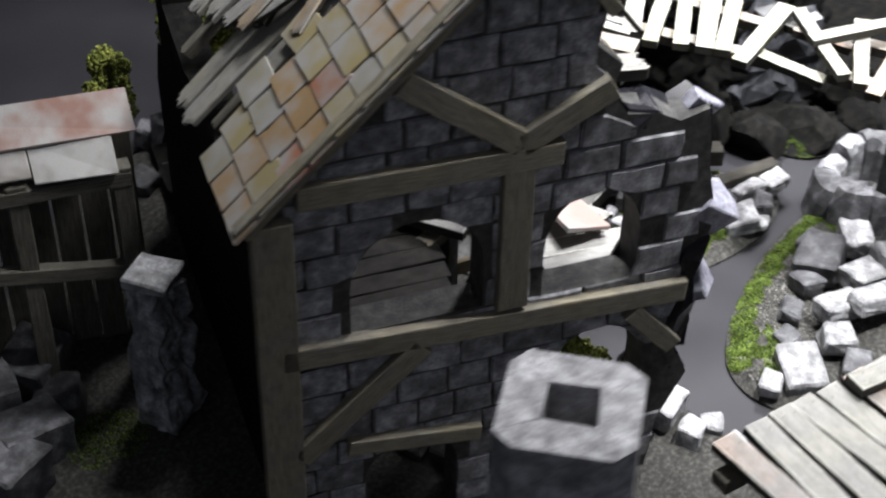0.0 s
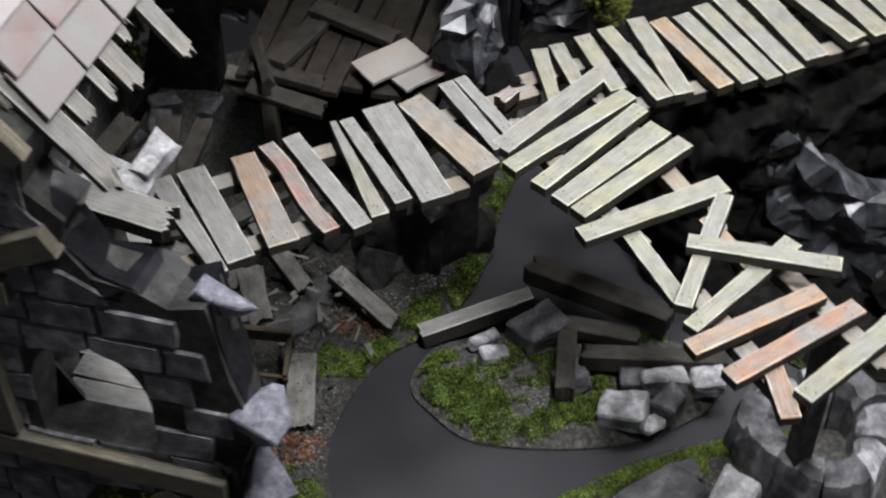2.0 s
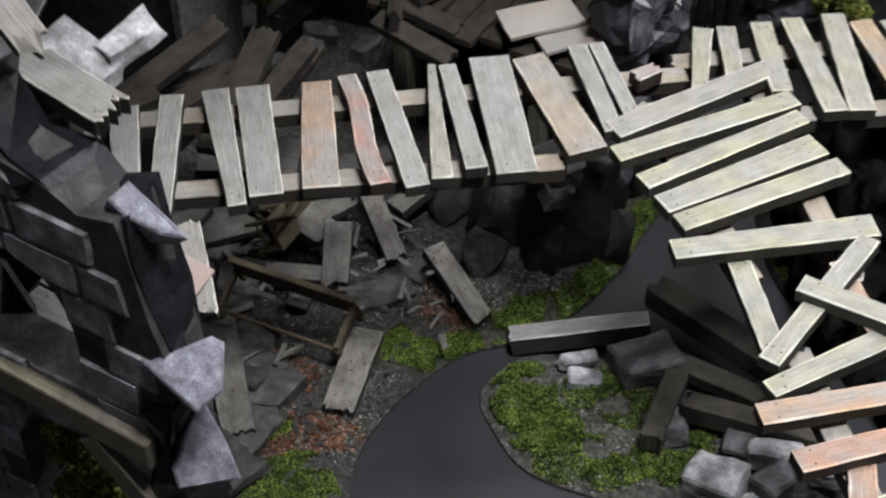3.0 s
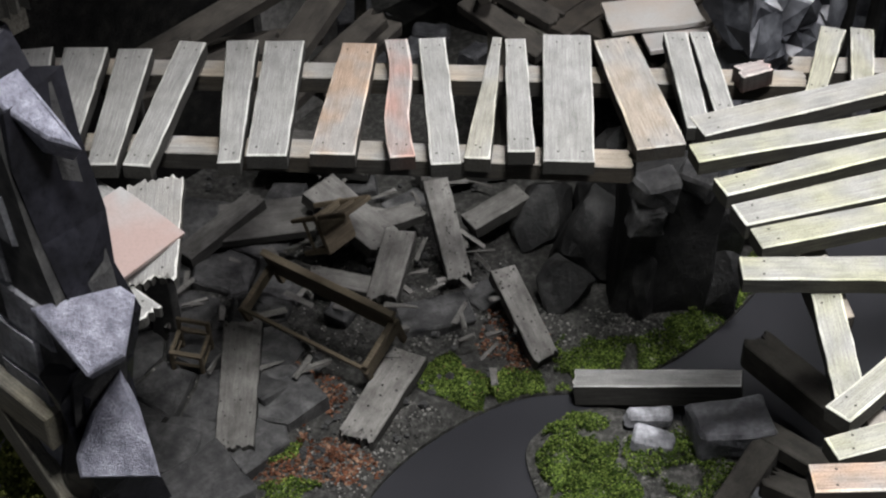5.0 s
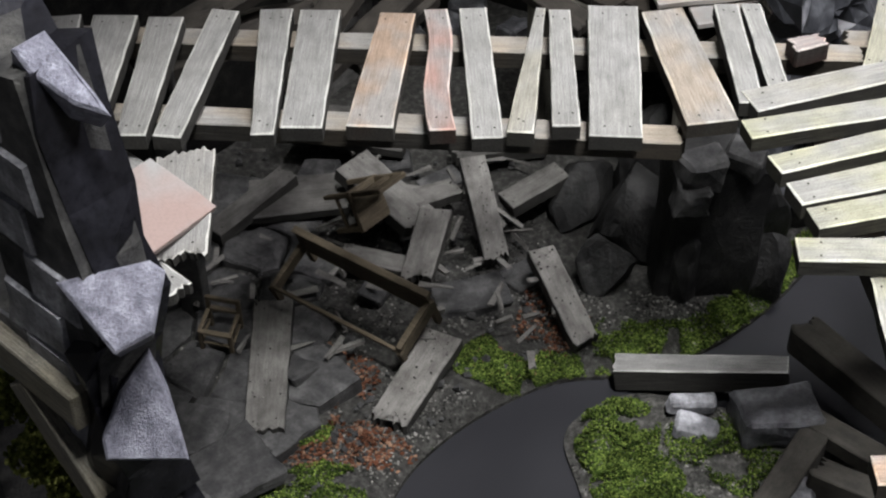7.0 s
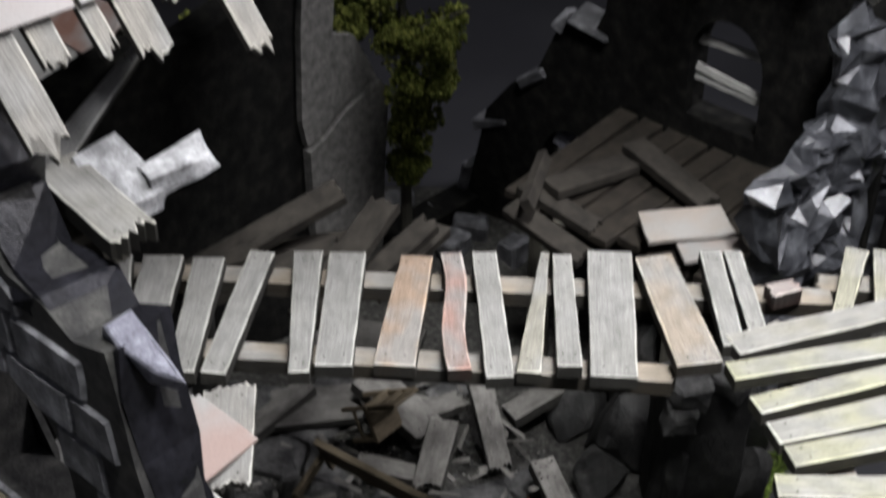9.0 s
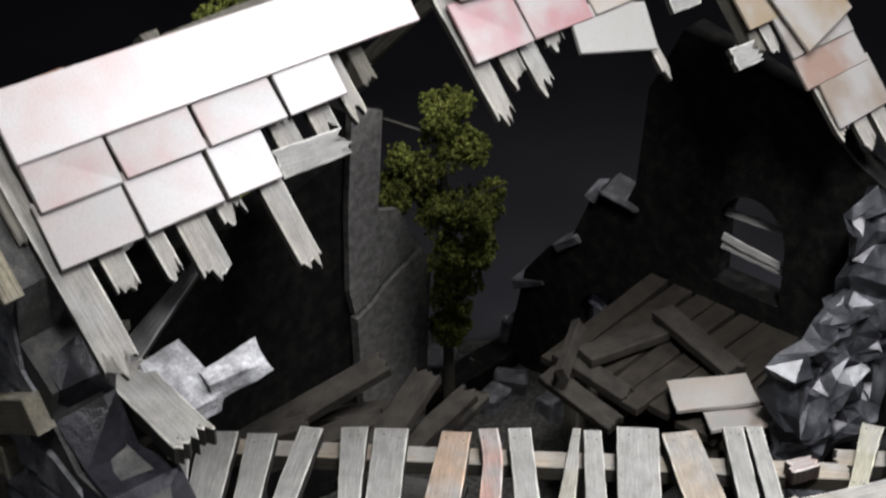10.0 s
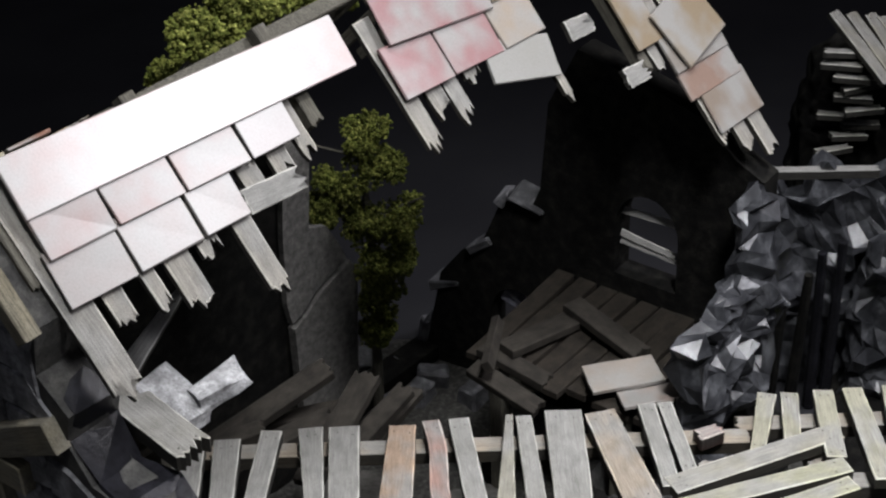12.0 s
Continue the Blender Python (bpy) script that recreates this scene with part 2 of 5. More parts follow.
def plank_part(parent, x, y, z, turn, length, w1, w2, rng, thick=0.32, tilt=(0, 0), jag=(0, 0), bow=0.0, mat=None, colour=(1, 1, 1), name="plank", base=None, nails=True):
    bm = bmesh.new()
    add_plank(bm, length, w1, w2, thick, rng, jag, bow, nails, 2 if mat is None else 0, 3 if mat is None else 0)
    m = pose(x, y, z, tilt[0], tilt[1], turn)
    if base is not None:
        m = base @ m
    return part(name, bm, mat or WOOD, parent, "", m, colour, (NAIL, EDGE_DARK, WORN_EDGE))


# ---- the board, the banks and the dark background ----
def flat_sheet(name, x0, x1, y0, y1, z, mat, label):
    bm = bmesh.new()
    bmesh.ops.create_grid(bm, x_segments=8, y_segments=8, size=0.5, matrix=pose((x0 + x1) / 2, (y0 + y1) / 2, z) @ Matrix.Diagonal((x1 - x0, y1 - y0, 1, 1)))
    return tagged(part(name, bm, mat), label, name, kind="structure")


flat_sheet("ground", -400, 400, -300, 120, 0, BOARD, "matt black painted board standing in for water")
bm = bmesh.new()
add_box(bm, (800, 4, 300), pose(0, 122, 150))
tagged(part("backdrop", bm, CLOTH), "dark cloth hanging behind the model", "backdrop", kind="structure")


def smooth_ring(pts, per=8):
    """A closed Catmull-Rom ring through a few corner points."""
    out, n = [], len(pts)
    for i in range(n):
        p = [np.array(pts[(i + k - 1) % n], float) for k in range(4)]
        for s in range(per):
            t = s / per
            out.append(0.5 * (2 * p[1] + (p[2] - p[0]) * t + (2 * p[0] - 5 * p[1] + 4 * p[2] - p[3]) * t * t + (3 * p[1] - p[0] - 3 * p[2] + p[3]) * t ** 3))
    return np.array(out)


def edge_distance(pts, ring):
    """Signed distance (inside is positive) and the nearest edge point, of many points to a ring."""
    a, b = ring, np.roll(ring, -1, axis=0)
    best, near, inside = np.full(len(pts), 1e9), np.zeros_like(pts), np.zeros(len(pts), bool)
    for p, q in zip(a, b):
        d = q - p
        t = np.clip(((pts - p) @ d) / max(d @ d, 1e-9), 0, 1)
        c = p + t[:, None] * d
        r = np.linalg.norm(pts - c, axis=1)
        closer = r < best
        best[closer], near[closer] = r[closer], c[closer]
        cross = (p[1] > pts[:, 1]) != (q[1] > pts[:, 1])
        xs = p[0] + (pts[:, 1] - p[1]) / ((q[1] - p[1]) or 1e-9) * d[0]
        inside ^= cross & (pts[:, 0] < xs)
    return np.where(inside, best, -best), near


def bank_height(x, y, dist, top):
    rise = min(1.0, dist / 0.8)
    rise = rise * rise * (3 - 2 * rise)
    return 0.12 + top * rise + rise * (0.35 * noise.noise((x * 0.35, y * 0.35, 1.7)) + 0.12 * noise.noise((x * 1.3, y * 1.3, 4.1)))


def bank(name, corners, top, step, label, mat=None):
    ring = smooth_ring(corners)
    lo, hi = ring.min(0) - step, ring.max(0) + step
    nx, ny = int((hi[0] - lo[0]) / step) + 2, int((hi[1] - lo[1]) / step) + 2
    grid = np.array([(lo[0] + i * step, lo[1] + j * step) for j in range(ny) for i in range(nx)])
    dist, near = edge_distance(grid, ring)
    pos = np.where((dist > 0)[:, None], grid, near)
    verts = [(x, y, bank_height(x, y, max(d, 0), top)) for (x, y), d in zip(pos, dist)]
    faces = []
    for j in range(ny - 1):
        for i in range(nx - 1):
            q = (j * nx + i, j * nx + i + 1, (j + 1) * nx + i + 1, (j + 1) * nx + i)
            if max(dist[k] for k in q) > 0:
                faces.append(q)
    n = len(verts)
    for k in range(len(ring)):
        verts.append((*ring[k], 0.14))
    for k in range(len(ring)):
        verts.append((*ring[k], -0.02))
    m = len(ring)
    faces += [(n + k, n + (k + 1) % m, n + m + (k + 1) % m, n + m + k) for k in range(m)]
    me = bpy.data.meshes.new(name)
    me.from_pydata([tuple(c * CM for c in v) for v in verts], [], faces)
    me.materials.append(mat or EARTH)
    me.shade_smooth()
    ob = new(name, me)
    return tagged(ob, label, "bank", kind="structure")


BANK_HOUSE = [(17.0, 14), (15.2, 11.4), (13.2, 9.0), (11.4, 6.5), (9.3, 4.5), (7.2, 3.5), (5.4, 3.1), (3.9, 2.2), (2.4, 0.8), (1.3, -0.8), (0.8, -2.4), (0.5, -4.6), (-0.3, -9), (-2, -14), (-9, -19), (-22, -21), (-29, -9), (-27, 6), (-18, 18), (-6, 25), (6, 25), (13, 22.5), (17.0, 19)]
BANK_EAST = [(17.4, 9.0), (17.3, 5.5), (18.6, 1.6), (20.2, -2.0), (22.0, -5.0), (30, -8), (42, -6), (46, 12), (40, 30), (27, 32), (20.5, 26), (18.6, 15)]
BANK_ISLE = [(5.6, 1.2), (5.9, -0.7), (6.8, -2.4), (9.0, -3.7), (11.3, -4.6), (13.9, -5.0), (16.8, -4.4), (17.8, -2.6), (16.2, -0.2), (13.0, 1.8), (10.0, 2.4), (7.4, 2.7)]
BANK_SOUTH = [(19.3, -6.9), (16.3, -6.1), (12.4, -5.8), (8.7, -6.2), (5.2, -7.1), (3.1, -8.4), (2.3, -10.6), (3.2, -14.2), (7.5, -19), (18, -23), (34, -22), (38, -12), (27, -8.5)]
bank("bank_1", BANK_HOUSE, 0.5, 0.45, "dark rubble-strewn earth bank with mossy edge")
# Near-black colour stands for shade and black paint in the hollow there.
bank("bank_2", BANK_EAST, 0.5, 0.5, "earth bank with mossy edge, shade of its hollow painted black", NEAR_BLACK)
bank("bank_3", BANK_ISLE, 0.55, 0.22, "small debris island with moss")
bank("bank_4", BANK_SOUTH, 0.45, 0.35, "rounded stony bank with moss")

# ---- the boardwalk on stilts, in three runs ----
GREY, WARM, YELLOW, ORANGE, PINK = (0.92, 0.92, 0.9), (1.0, 0.97, 0.85), (1.12, 1.12, 0.84), (1.12, 0.82, 0.62), (1.1, 0.7, 0.62)
DECK = 11.6


def run(label, planks, seed, colours, thick=0.42):
    rng = random.Random(seed)
    walkway = thing("boardwalk", (planks[0][0], planks[0][1], 0), label, "boardwalk", "boardwalk runs")
    for i, (x, y, turn, length, w1, w2) in enumerate(planks):
        plank_part(walkway, x, y, DECK + jitter(rng, 0.04), turn, length, w1, w2, rng, thick, (jitter(rng, 1.2), jitter(rng, 1.0)), bow=0.09 if i == 7 and seed == 3 else 0.0, colour=colours.get(i, colours[-1]))
    return walkway


WEST = run("grey weathered plank boardwalk leaving the ruined house", [
    (-7.52, 1.89, 102.2, 4.6, 0.93, 0.81), (-6.45, 1.81, 95.5, 4.9, 1.05, 1.16), (-5.15, 1.72, 94.6, 5.19, 0.72, 0.92), (-3.99, 1.97, 87.5, 5.48, 0.70, 0.74),
    (-2.19, 2.11, 97.3, 5.50, 0.55, 0.85), (-1.19, 2.33, 94.1, 5.06, 0.99, 1.05), (0.61, 2.48, 89.5, 5.02, 1.13, 0.92), (1.96, 2.56, 98.1, 5.27, 0.62, 0.60),
    (2.99, 2.47, 98.8, 5.50, 0.74, 0.70), (4.23, 2.71, 88.3, 5.48, 0.66, 0.24), (5.01, 2.86, 94.7, 4.94, 0.65, 0.55), (6.28, 2.82, 92.1, 5.54, 1.24, 1.28),
    (8.03, 3.17, 104.4, 4.80, 1.25, 1.08), (9.32, 3.77, 96.6, 4.26, 0.6, 0.64), (9.99, 4.18, 98.2, 3.7, 0.52, 0.51)], 3,
    {-1: GREY, 6: ORANGE, 7: PINK, 9: WARM, 12: (1.05, 0.9, 0.75)})
SOUTH = run("pale yellowish plank boardwalk, collapsed at its far end", [
    (12.45, 3.0, 25.0, 6.5, 0.88, 0.80), (12.4, 1.62, 18.8, 6.35, 0.72, 0.76), (12.7, 0.52, 24.2, 6.0, 0.72, 0.68), (12.95, -0.66, 22.5, 5.68, 0.78, 1.0),
    (13.35, -1.55, 19.0, 5.64, 0.72, 0.76), (13.25, -3.35, 3.7, 5.95, 0.75, 0.85), (14.32, -7.74, 21.9, 5.62, 0.6, 0.72), (13.9, -9.30, 5.5, 5.3, 0.72, 0.72),
    (14.63, -10.58, 11.1, 5.73, 0.72, 0.7), (15.9, -11.9, 18.8, 4.9, 0.7, 0.79)], 5,
    {-1: YELLOW, 0: WARM, 6: (1.1, 1.1, 0.85), 7: (1.25, 0.85, 0.6), 8: (1.25, 0.75, 0.55)})
EAST = run("pale plank boardwalk running on over the far bank", [
    (12.95, 4.9, 75.6, 3.2, 0.49, 0.65), (13.95, 5.0, 83.5, 3.0, 0.58, 0.60), (15.20, 4.8, 86.9, 3.6, 0.67, 0.71), (16.41, 4.22, 92.4, 4.75, 0.77, 0.69),
    (17.54, 4.26, 85.3, 4.91, 0.83, 0.77), (18.82, 4.0, 95.2, 4.8, 0.74, 0.76), (19.84, 3.9, 95.5, 4.79, 0.73, 0.78), (20.84, 3.95, 93.3, 5.31, 0.77, 0.74),
    (21.87, 4.07, 93.6, 5.29, 0.85, 0.81), (23.2, 4.33, 90.0, 5.27, 1.06, 1.1), (24.98, 4.54, 100.0, 4.8, 0.87, 0.80), (26.4, 4.6, 95.0, 5.0, 0.9, 0.8),
    (27.6, 4.5, 91.0, 4.9, 0.8, 0.8), (28.9, 4.6, 96.0, 5.1, 0.9, 0.85)], 7, {-1: (1.08, 1.06, 0.85), 5: (1.2, 0.9, 0.62)})

# ---- wall makers ----
from mathutils.geometry import tessellate_polygon


def add_slab(bm, outline, holes, y0, y1):
    """A wall of the outline in x and z, with holes, from y0 to y1."""
    loops = [outline] + list(holes)
    flat = [p for loop in loops for p in loop]
    tris = tessellate_polygon([[Vector((x, z, 0)) for x, z in loop] for loop in loops])
    front = [bm.verts.new((x, y0, z)) for x, z in flat]
    back = [bm.verts.new((x, y1, z)) for x, z in flat]
    for a, b, c in tris:
        for side in ((front[a], front[b], front[c]), (back[c], back[b], back[a])):
            try:
                bm.faces.new(side)
            except ValueError:
                pass
    k = 0
    for loop in loops:
        n = len(loop)
        for i in range(n):
            j = (i + 1) % n
            bm.faces.new((front[k + i], front[k + j], back[k + j], back[k + i]))
        k += n


def arch_loop(u0, u1, z0, spring, top, n=12):
    mid, half = (u0 + u1) / 2, (u1 - u0) / 2
    return [(u0, z0), (u1, z0)] + [(mid + half * math.cos(a), spring + (top - spring) * math.sin(a)) for a in [math.pi * k / n for k in range(n + 1)]]


def in_loop(x, y, loop):
    inside = False
    for (ax, ay), (bx, by) in zip(loop, loop[1:] + loop[:1]):
        if (ay > y) != (by > y) and x < ax + (y - ay) / (by - ay) * (bx - ax):
            inside = not inside
    return inside


def to_edge(x, y, loop):
    best = None
    for (ax, ay), (bx, by) in zip(loop, loop[1:] + loop[:1]):
        dx, dy = bx - ax, by - ay
        t = max(0.0, min(1.0, ((x - ax) * dx + (y - ay) * dy) / max(dx * dx + dy * dy, 1e-9)))
        d = math.hypot(x - ax - t * dx, y - ay - t * dy)
        if best is None or d < best[0]:
            best = (d, ax + t * dx, ay + t * dy)
    return best[1], best[2]


def stone_courses(parent, base, outline, holes, y, out, rng, mat, tall=1.25, wide=1.9, proud=0.14, name="stone_block"):
    """Separate dressed blocks on the face at y of a wall, each cut to the wall's outline and openings."""
    lo_u, hi_u = min(p[0] for p in outline), max(p[0] for p in outline)
    hi_z = max(p[1] for p in outline)
    z, row = 0.0, 0
    while z < hi_z:
        h = tall * rng.uniform(0.92, 1.08)
        u = lo_u - (row % 2) * wide / 2
        while u < hi_u:
            w = wide * rng.uniform(0.7, 1.25)
            g = 0.05
            a, b, c, d = u + g, u + w - g, z + g, z + h - g
            ring = [(a, c), ((a + b) / 2, c), (b, c), (b, (c + d) / 2), (b, d), ((a + b) / 2, d), (a, d), (a, (c + d) / 2)]
            cu, cz = (a + b) / 2, (c + d) / 2
            if in_loop(cu, cz, outline) and not any(in_loop(cu, cz, hl) for hl in holes):
                pts = []
                for p, q in ring:
                    p, q = p + jitter(rng, 0.05), q + jitter(rng, 0.05)
                    if not in_loop(p, q, outline):
                        p, q = to_edge(p, q, outline)
                    for hl in holes:
                        if in_loop(p, q, hl):
                            p, q = to_edge(p, q, hl)
                    pts.append((p, q))
                bm = bmesh.new()
                depth = proud * rng.uniform(0.5, 1.5)
                low = [bm.verts.new((p - cu, 0, q - cz)) for p, q in pts]
                top = [bm.verts.new(((p - cu) * 0.93, out * depth, (q - cz) * 0.91)) for p, q in pts]
                for i in range(8):
                    bm.faces.new((low[i], low[(i + 1) % 8], top[(i + 1) % 8], top[i]))
                bm.faces.new(top)
                part(name, bm, mat, parent, "", base @ pose(cu, y, cz))
            u += w
        z += h
        row += 1


def beam_part(parent, a, b, wide, deep, rng, mat, base=None, name="beam", colour=(1, 1, 1), jag=(0, 0), up=(0, -1, 0)):
    """A squared timber from a to b, its face turned to up."""
    a, b = Vector(a), Vector(b)
    ax = (b - a).normalized()
    zz = (Vector(up) - ax * Vector(up).dot(ax)).normalized()
    yy = zz.cross(ax)
    m = Matrix((ax, yy, zz)).transposed().to_4x4()
    m.translation = (a + b) / 2 + zz * (deep / 2)
    bm = bmesh.new()
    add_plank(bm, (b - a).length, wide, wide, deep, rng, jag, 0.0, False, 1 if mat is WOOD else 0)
    return part(name, bm, mat, parent, "", (base @ m) if base is not None else m, colour, (EDGE_DARK,))


# ---- the ruined half-timbered house ----
rng = random.Random(21)
house = thing("ruined_house", (-4, 3, 0), "half-timbered grey stone house with collapsed roof and broken walls", "house")
GABLE = [(-14.3, 0), (-14.3, 18.2), (-5.3, 26.8), (-2.6, 23.4), (-2.9, 21.9), (-1.9, 21.0), (-2.2, 20.0), (-1.5, 18.9), (-0.3, 18.7), (0.6, 18.2), (1.7, 18.5), (1.9, 17.3), (2.1, 15.6), (2.4, 14.4), (2.5, 13.0), (2.3, 12.2), (1.9, 10.2), (2.2, 8.4), (1.7, 7.0), (2.4, 5.6), (1.3, 3.2), (1.0, 0)]
OPENINGS = [arch_loop(-11.6, -6.6, 11.6, 13.6, 16.1), arch_loop(-4.3, -0.5, 11.4, 13.6, 15.9), arch_loop(-3.9, 0.3, 0.3, 6.8, 9.2), arch_loop(-11.2, -7.4, 0.3, 3.8, 5.5)]
bm = bmesh.new()
add_slab(bm, GABLE, OPENINGS, -9.0, -7.6)
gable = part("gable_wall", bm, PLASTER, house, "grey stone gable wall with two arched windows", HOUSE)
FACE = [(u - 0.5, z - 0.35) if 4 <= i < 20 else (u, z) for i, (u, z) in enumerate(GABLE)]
# Drybrushed blocks, colour lightened further because little lamp light reaches this face.
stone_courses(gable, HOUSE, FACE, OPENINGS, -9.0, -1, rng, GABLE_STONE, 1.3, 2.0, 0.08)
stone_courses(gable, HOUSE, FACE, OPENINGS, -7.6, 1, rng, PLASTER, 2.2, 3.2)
# broken masonry along the ruined edge of the gable
EDGE = GABLE[4:20]
crag_band = EDGE + [(u - rng.uniform(0.7, 1.3), z - (0.9 if 17 < z < 19 else 0.2)) for u, z in EDGE[::-1]]
FRONT = -9.2
for a, b, w, nm in (((-14.4, FRONT, 0), (-14.3, FRONT, 17.4), 1.45, "corner_post"), ((-14.2, FRONT, 11.3), (1.6, FRONT, 10.45), 0.95, "sill_beam"),
                    ((-13.4, FRONT, 18.25), (-4.0, FRONT, 18.1), 0.95, "tie_beam"), ((-5.6, FRONT, 11.5), (-5.6, FRONT, 17.75), 1.15, "post"),
                    ((-9.8, FRONT, 22.0), (-5.5, FRONT, 18.75), 0.95, "brace"), ((-5.6, FRONT, 18.7), (-2.3, FRONT, 20.4), 0.95, "brace"),
                    ((-13.8, FRONT, 6.2), (-9.0, FRONT, 10.6), 0.95, "brace"), ((-11.9, FRONT, 6.2), (-6.6, FRONT, 5.4), 0.7, "lintel"),
                    ((-0.6, FRONT, 9.9), (1.4, FRONT, 7.6), 0.8, "brace"), ((-15.3, FRONT, 17.2), (-5.3, FRONT, 26.8), 0.6, "bargeboard"), ((-5.3, FRONT, 26.9), (-2.5, FRONT, 23.3), 0.5, "bargeboard")):
    beam_part(house, a, b, w, 0.5, rng, WALL_TIMBER, HOUSE, nm, (1.1, 1.05, 0.9))

# side, back and inner walls
LEFTW = [(-9, 0), (-9, 15.4), (-4, 15.8), (0.5, 14.6), (3.0, 15.0), (5.5, 14.4), (9.6, 15.2), (10.2, 16.8), (11.6, 16.3), (11.15, 12.3), (12.3, 11.8), (13.7, 9.1), (13.4, 5.0), (13.2, 2.6), (15.0, 1.6), (20.6, 1.2), (20.6, 0)]
side = HOUSE @ Matrix.Rotation(math.pi / 2, 4, "Z")  # its x runs along v, its y along minus u
bm = bmesh.new()
add_slab(bm, LEFTW, [], 12.9, 14.3)
# Near-black colour of this and the back wall carries the shade inside the house.
wl = part("side_wall", bm, NEAR_BLACK, house, "near-black plastered side wall, broken along its top, inside shade in its colour", side)
for outline, proud, label in (([(9.7, 8.5), (9.5, 9.6), (9.7, 13.0), (10.2, 17.0), (11.7, 16.4), (11.2, 12.45), (12.25, 12.0), (13.0, 10.6), (13.3, 9.9), (11.4, 9.35), (10.4, 8.7)], 12.62, "stippled grey plaster on the standing piece of wall"),
                              ([(10.0, 0.2), (9.7, 5.0), (9.7, 8.3), (10.5, 8.55), (11.5, 9.2), (13.4, 9.75), (13.8, 9.0), (13.5, 6.0), (13.3, 3.0), (12.9, 0.2)], 12.5, "lower block of stippled grey plaster")):
    bm = bmesh.new()
    add_slab(bm, outline, [], proud, 12.92)
    bmesh.ops.bevel(bm, geom=[e for e in bm.edges if all(v.co.y < 12.7 for v in e.verts) and len(e.link_faces) == 2 and e.calc_face_angle() > 0.5], offset=0.08, segments=1, affect="EDGES")
    part("wall_pier", bm, PIER, house, label, side)
BACKW = [(-14, 0), (-13.6, 1.2), (-12.6, 5.7), (-11.3, 7.4), (-10.2, 8.1), (-8.9, 11.1), (-7.6, 10.6), (-7.0, 12.0), (-6.6, 16.2), (-5.2, 19.0), (-2.5, 18.4), (0.3, 17.6), (2.0, 16.2), (3.2, 15.6), (3.4, 0)]
BACKH = [arch_loop(-3.25, -0.3, 9.2, 11.6, 13.3), arch_loop(-9.75, -6.8, 0.5, 4.4, 6.3)]
bm = bmesh.new()
add_slab(bm, BACKW, BACKH, 19.6, 20.8)
wb = part("back_wall", bm, NEAR_BLACK, house, "near-black back gable with arched window, inside shade in its colour", HOUSE)
for z0, tilt in ((12.1, -2), (10.75, 7), (10.5, 3)):
    plank_part(house, -1.75, 20.1, z0, 0, 3.3, 0.3, 0.28, rng, 0.2, (55, tilt), name="window_board", base=HOUSE, nails=False)


# broken pale stone along the crest of the back wall, boards and a block seen through its low arch
for u, z, w, h, turn in ((-7.7, 11.05, 1.8, 0.35, 4), (-10.4, 8.0, 1.5, 0.5, -38), (-12.5, 5.1, 1.7, 0.5, -20), (-13.7, 1.9, 0.6, 1.4, 10), (-9.0, 10.9, 0.7, 0.4, -50)):
    bm = bmesh.new()
    add_box(bm, (w, 1.3, h), None, 0.08, 0.2, rng)
    part("chipped_stone", bm, STONE, wb, "", HOUSE @ pose(u, 20.0, z, 4, turn, 3))
for u, v, z, ln, tilt in ((-8.3, 20.4, 1.5, 2.6, (24, 3)), (-8.6, 20.3, 0.75, 2.5, (30, -4))):
    plank_part(wb, u, v, z, 3, ln, 0.8, 0.7, rng, 0.25, tilt, name="fallen_board", mat=WOOD_DARK, colour=(1.3, 1.3, 1.3), base=HOUSE, nails=False)
bm = bmesh.new()
add_box(bm, (1.2, 0.8, 0.6), None, 0.06, 0.15, rng)
part("chipped_stone", bm, PALE_VIOLET, wb, "", HOUSE @ pose(-8.7, 20.3, 5.4, 15, 18, 5))


def crag(parent, base, profile, y0, y1, rng, mat, cell=0.8, rough=0.28, name="wall_stub", label="", soft=True):
    """A broken wall of faceted lumps: the profile in x and z thickened from y0 to y1, its faces broken up and crumpled."""
    bm = bmesh.new()
    add_slab(bm, profile, [], y0, y1)
    bmesh.ops.triangulate(bm, faces=bm.faces[:])
    for _ in range(4):
        long_edges = [e for e in bm.edges if e.calc_length() > cell]
        if not long_edges:
            break
        bmesh.ops.subdivide_edges(bm, edges=long_edges, cuts=1, use_grid_fill=False)
        bmesh.ops.triangulate(bm, faces=bm.faces[:])
    for v in bm.verts:
        if v.co.z > 0.2:
            p = v.co * 0.9
            v.co += Vector((noise.noise(p), noise.noise(p + Vector((9, 3, 1))) * 1.4, noise.noise(p + Vector((2, 7, 5))))) * rough * 2
            v.co += Vector((jitter(rng, 0.08), jitter(rng, 0.12), jitter(rng, 0.08)))
    if not soft:
        return part(name, bm, mat, parent, label, base)
    # soften into crumpled folds
    bmesh.ops.subdivide_edges(bm, edges=bm.edges[:], cuts=2, use_grid_fill=True)
    bmesh.ops.smooth_vert(bm, verts=bm.verts[:], factor=0.5, use_axis_x=True, use_axis_y=True, use_axis_z=True)
    bm.normal_update()
    for v in bm.verts:
        p = Vector((v.co.x * 1.6, v.co.y * 1.6, v.co.z * 0.5))
        fold = 1 - 2 * abs(noise.noise(p + Vector((4, 1, 8))))
        v.co += v.normal * rough * (0.7 * fold * fold - 0.3 + 0.35 * noise.noise(v.co * 3.1))
    return part(name, bm, mat, parent, label, base, smooth=True)


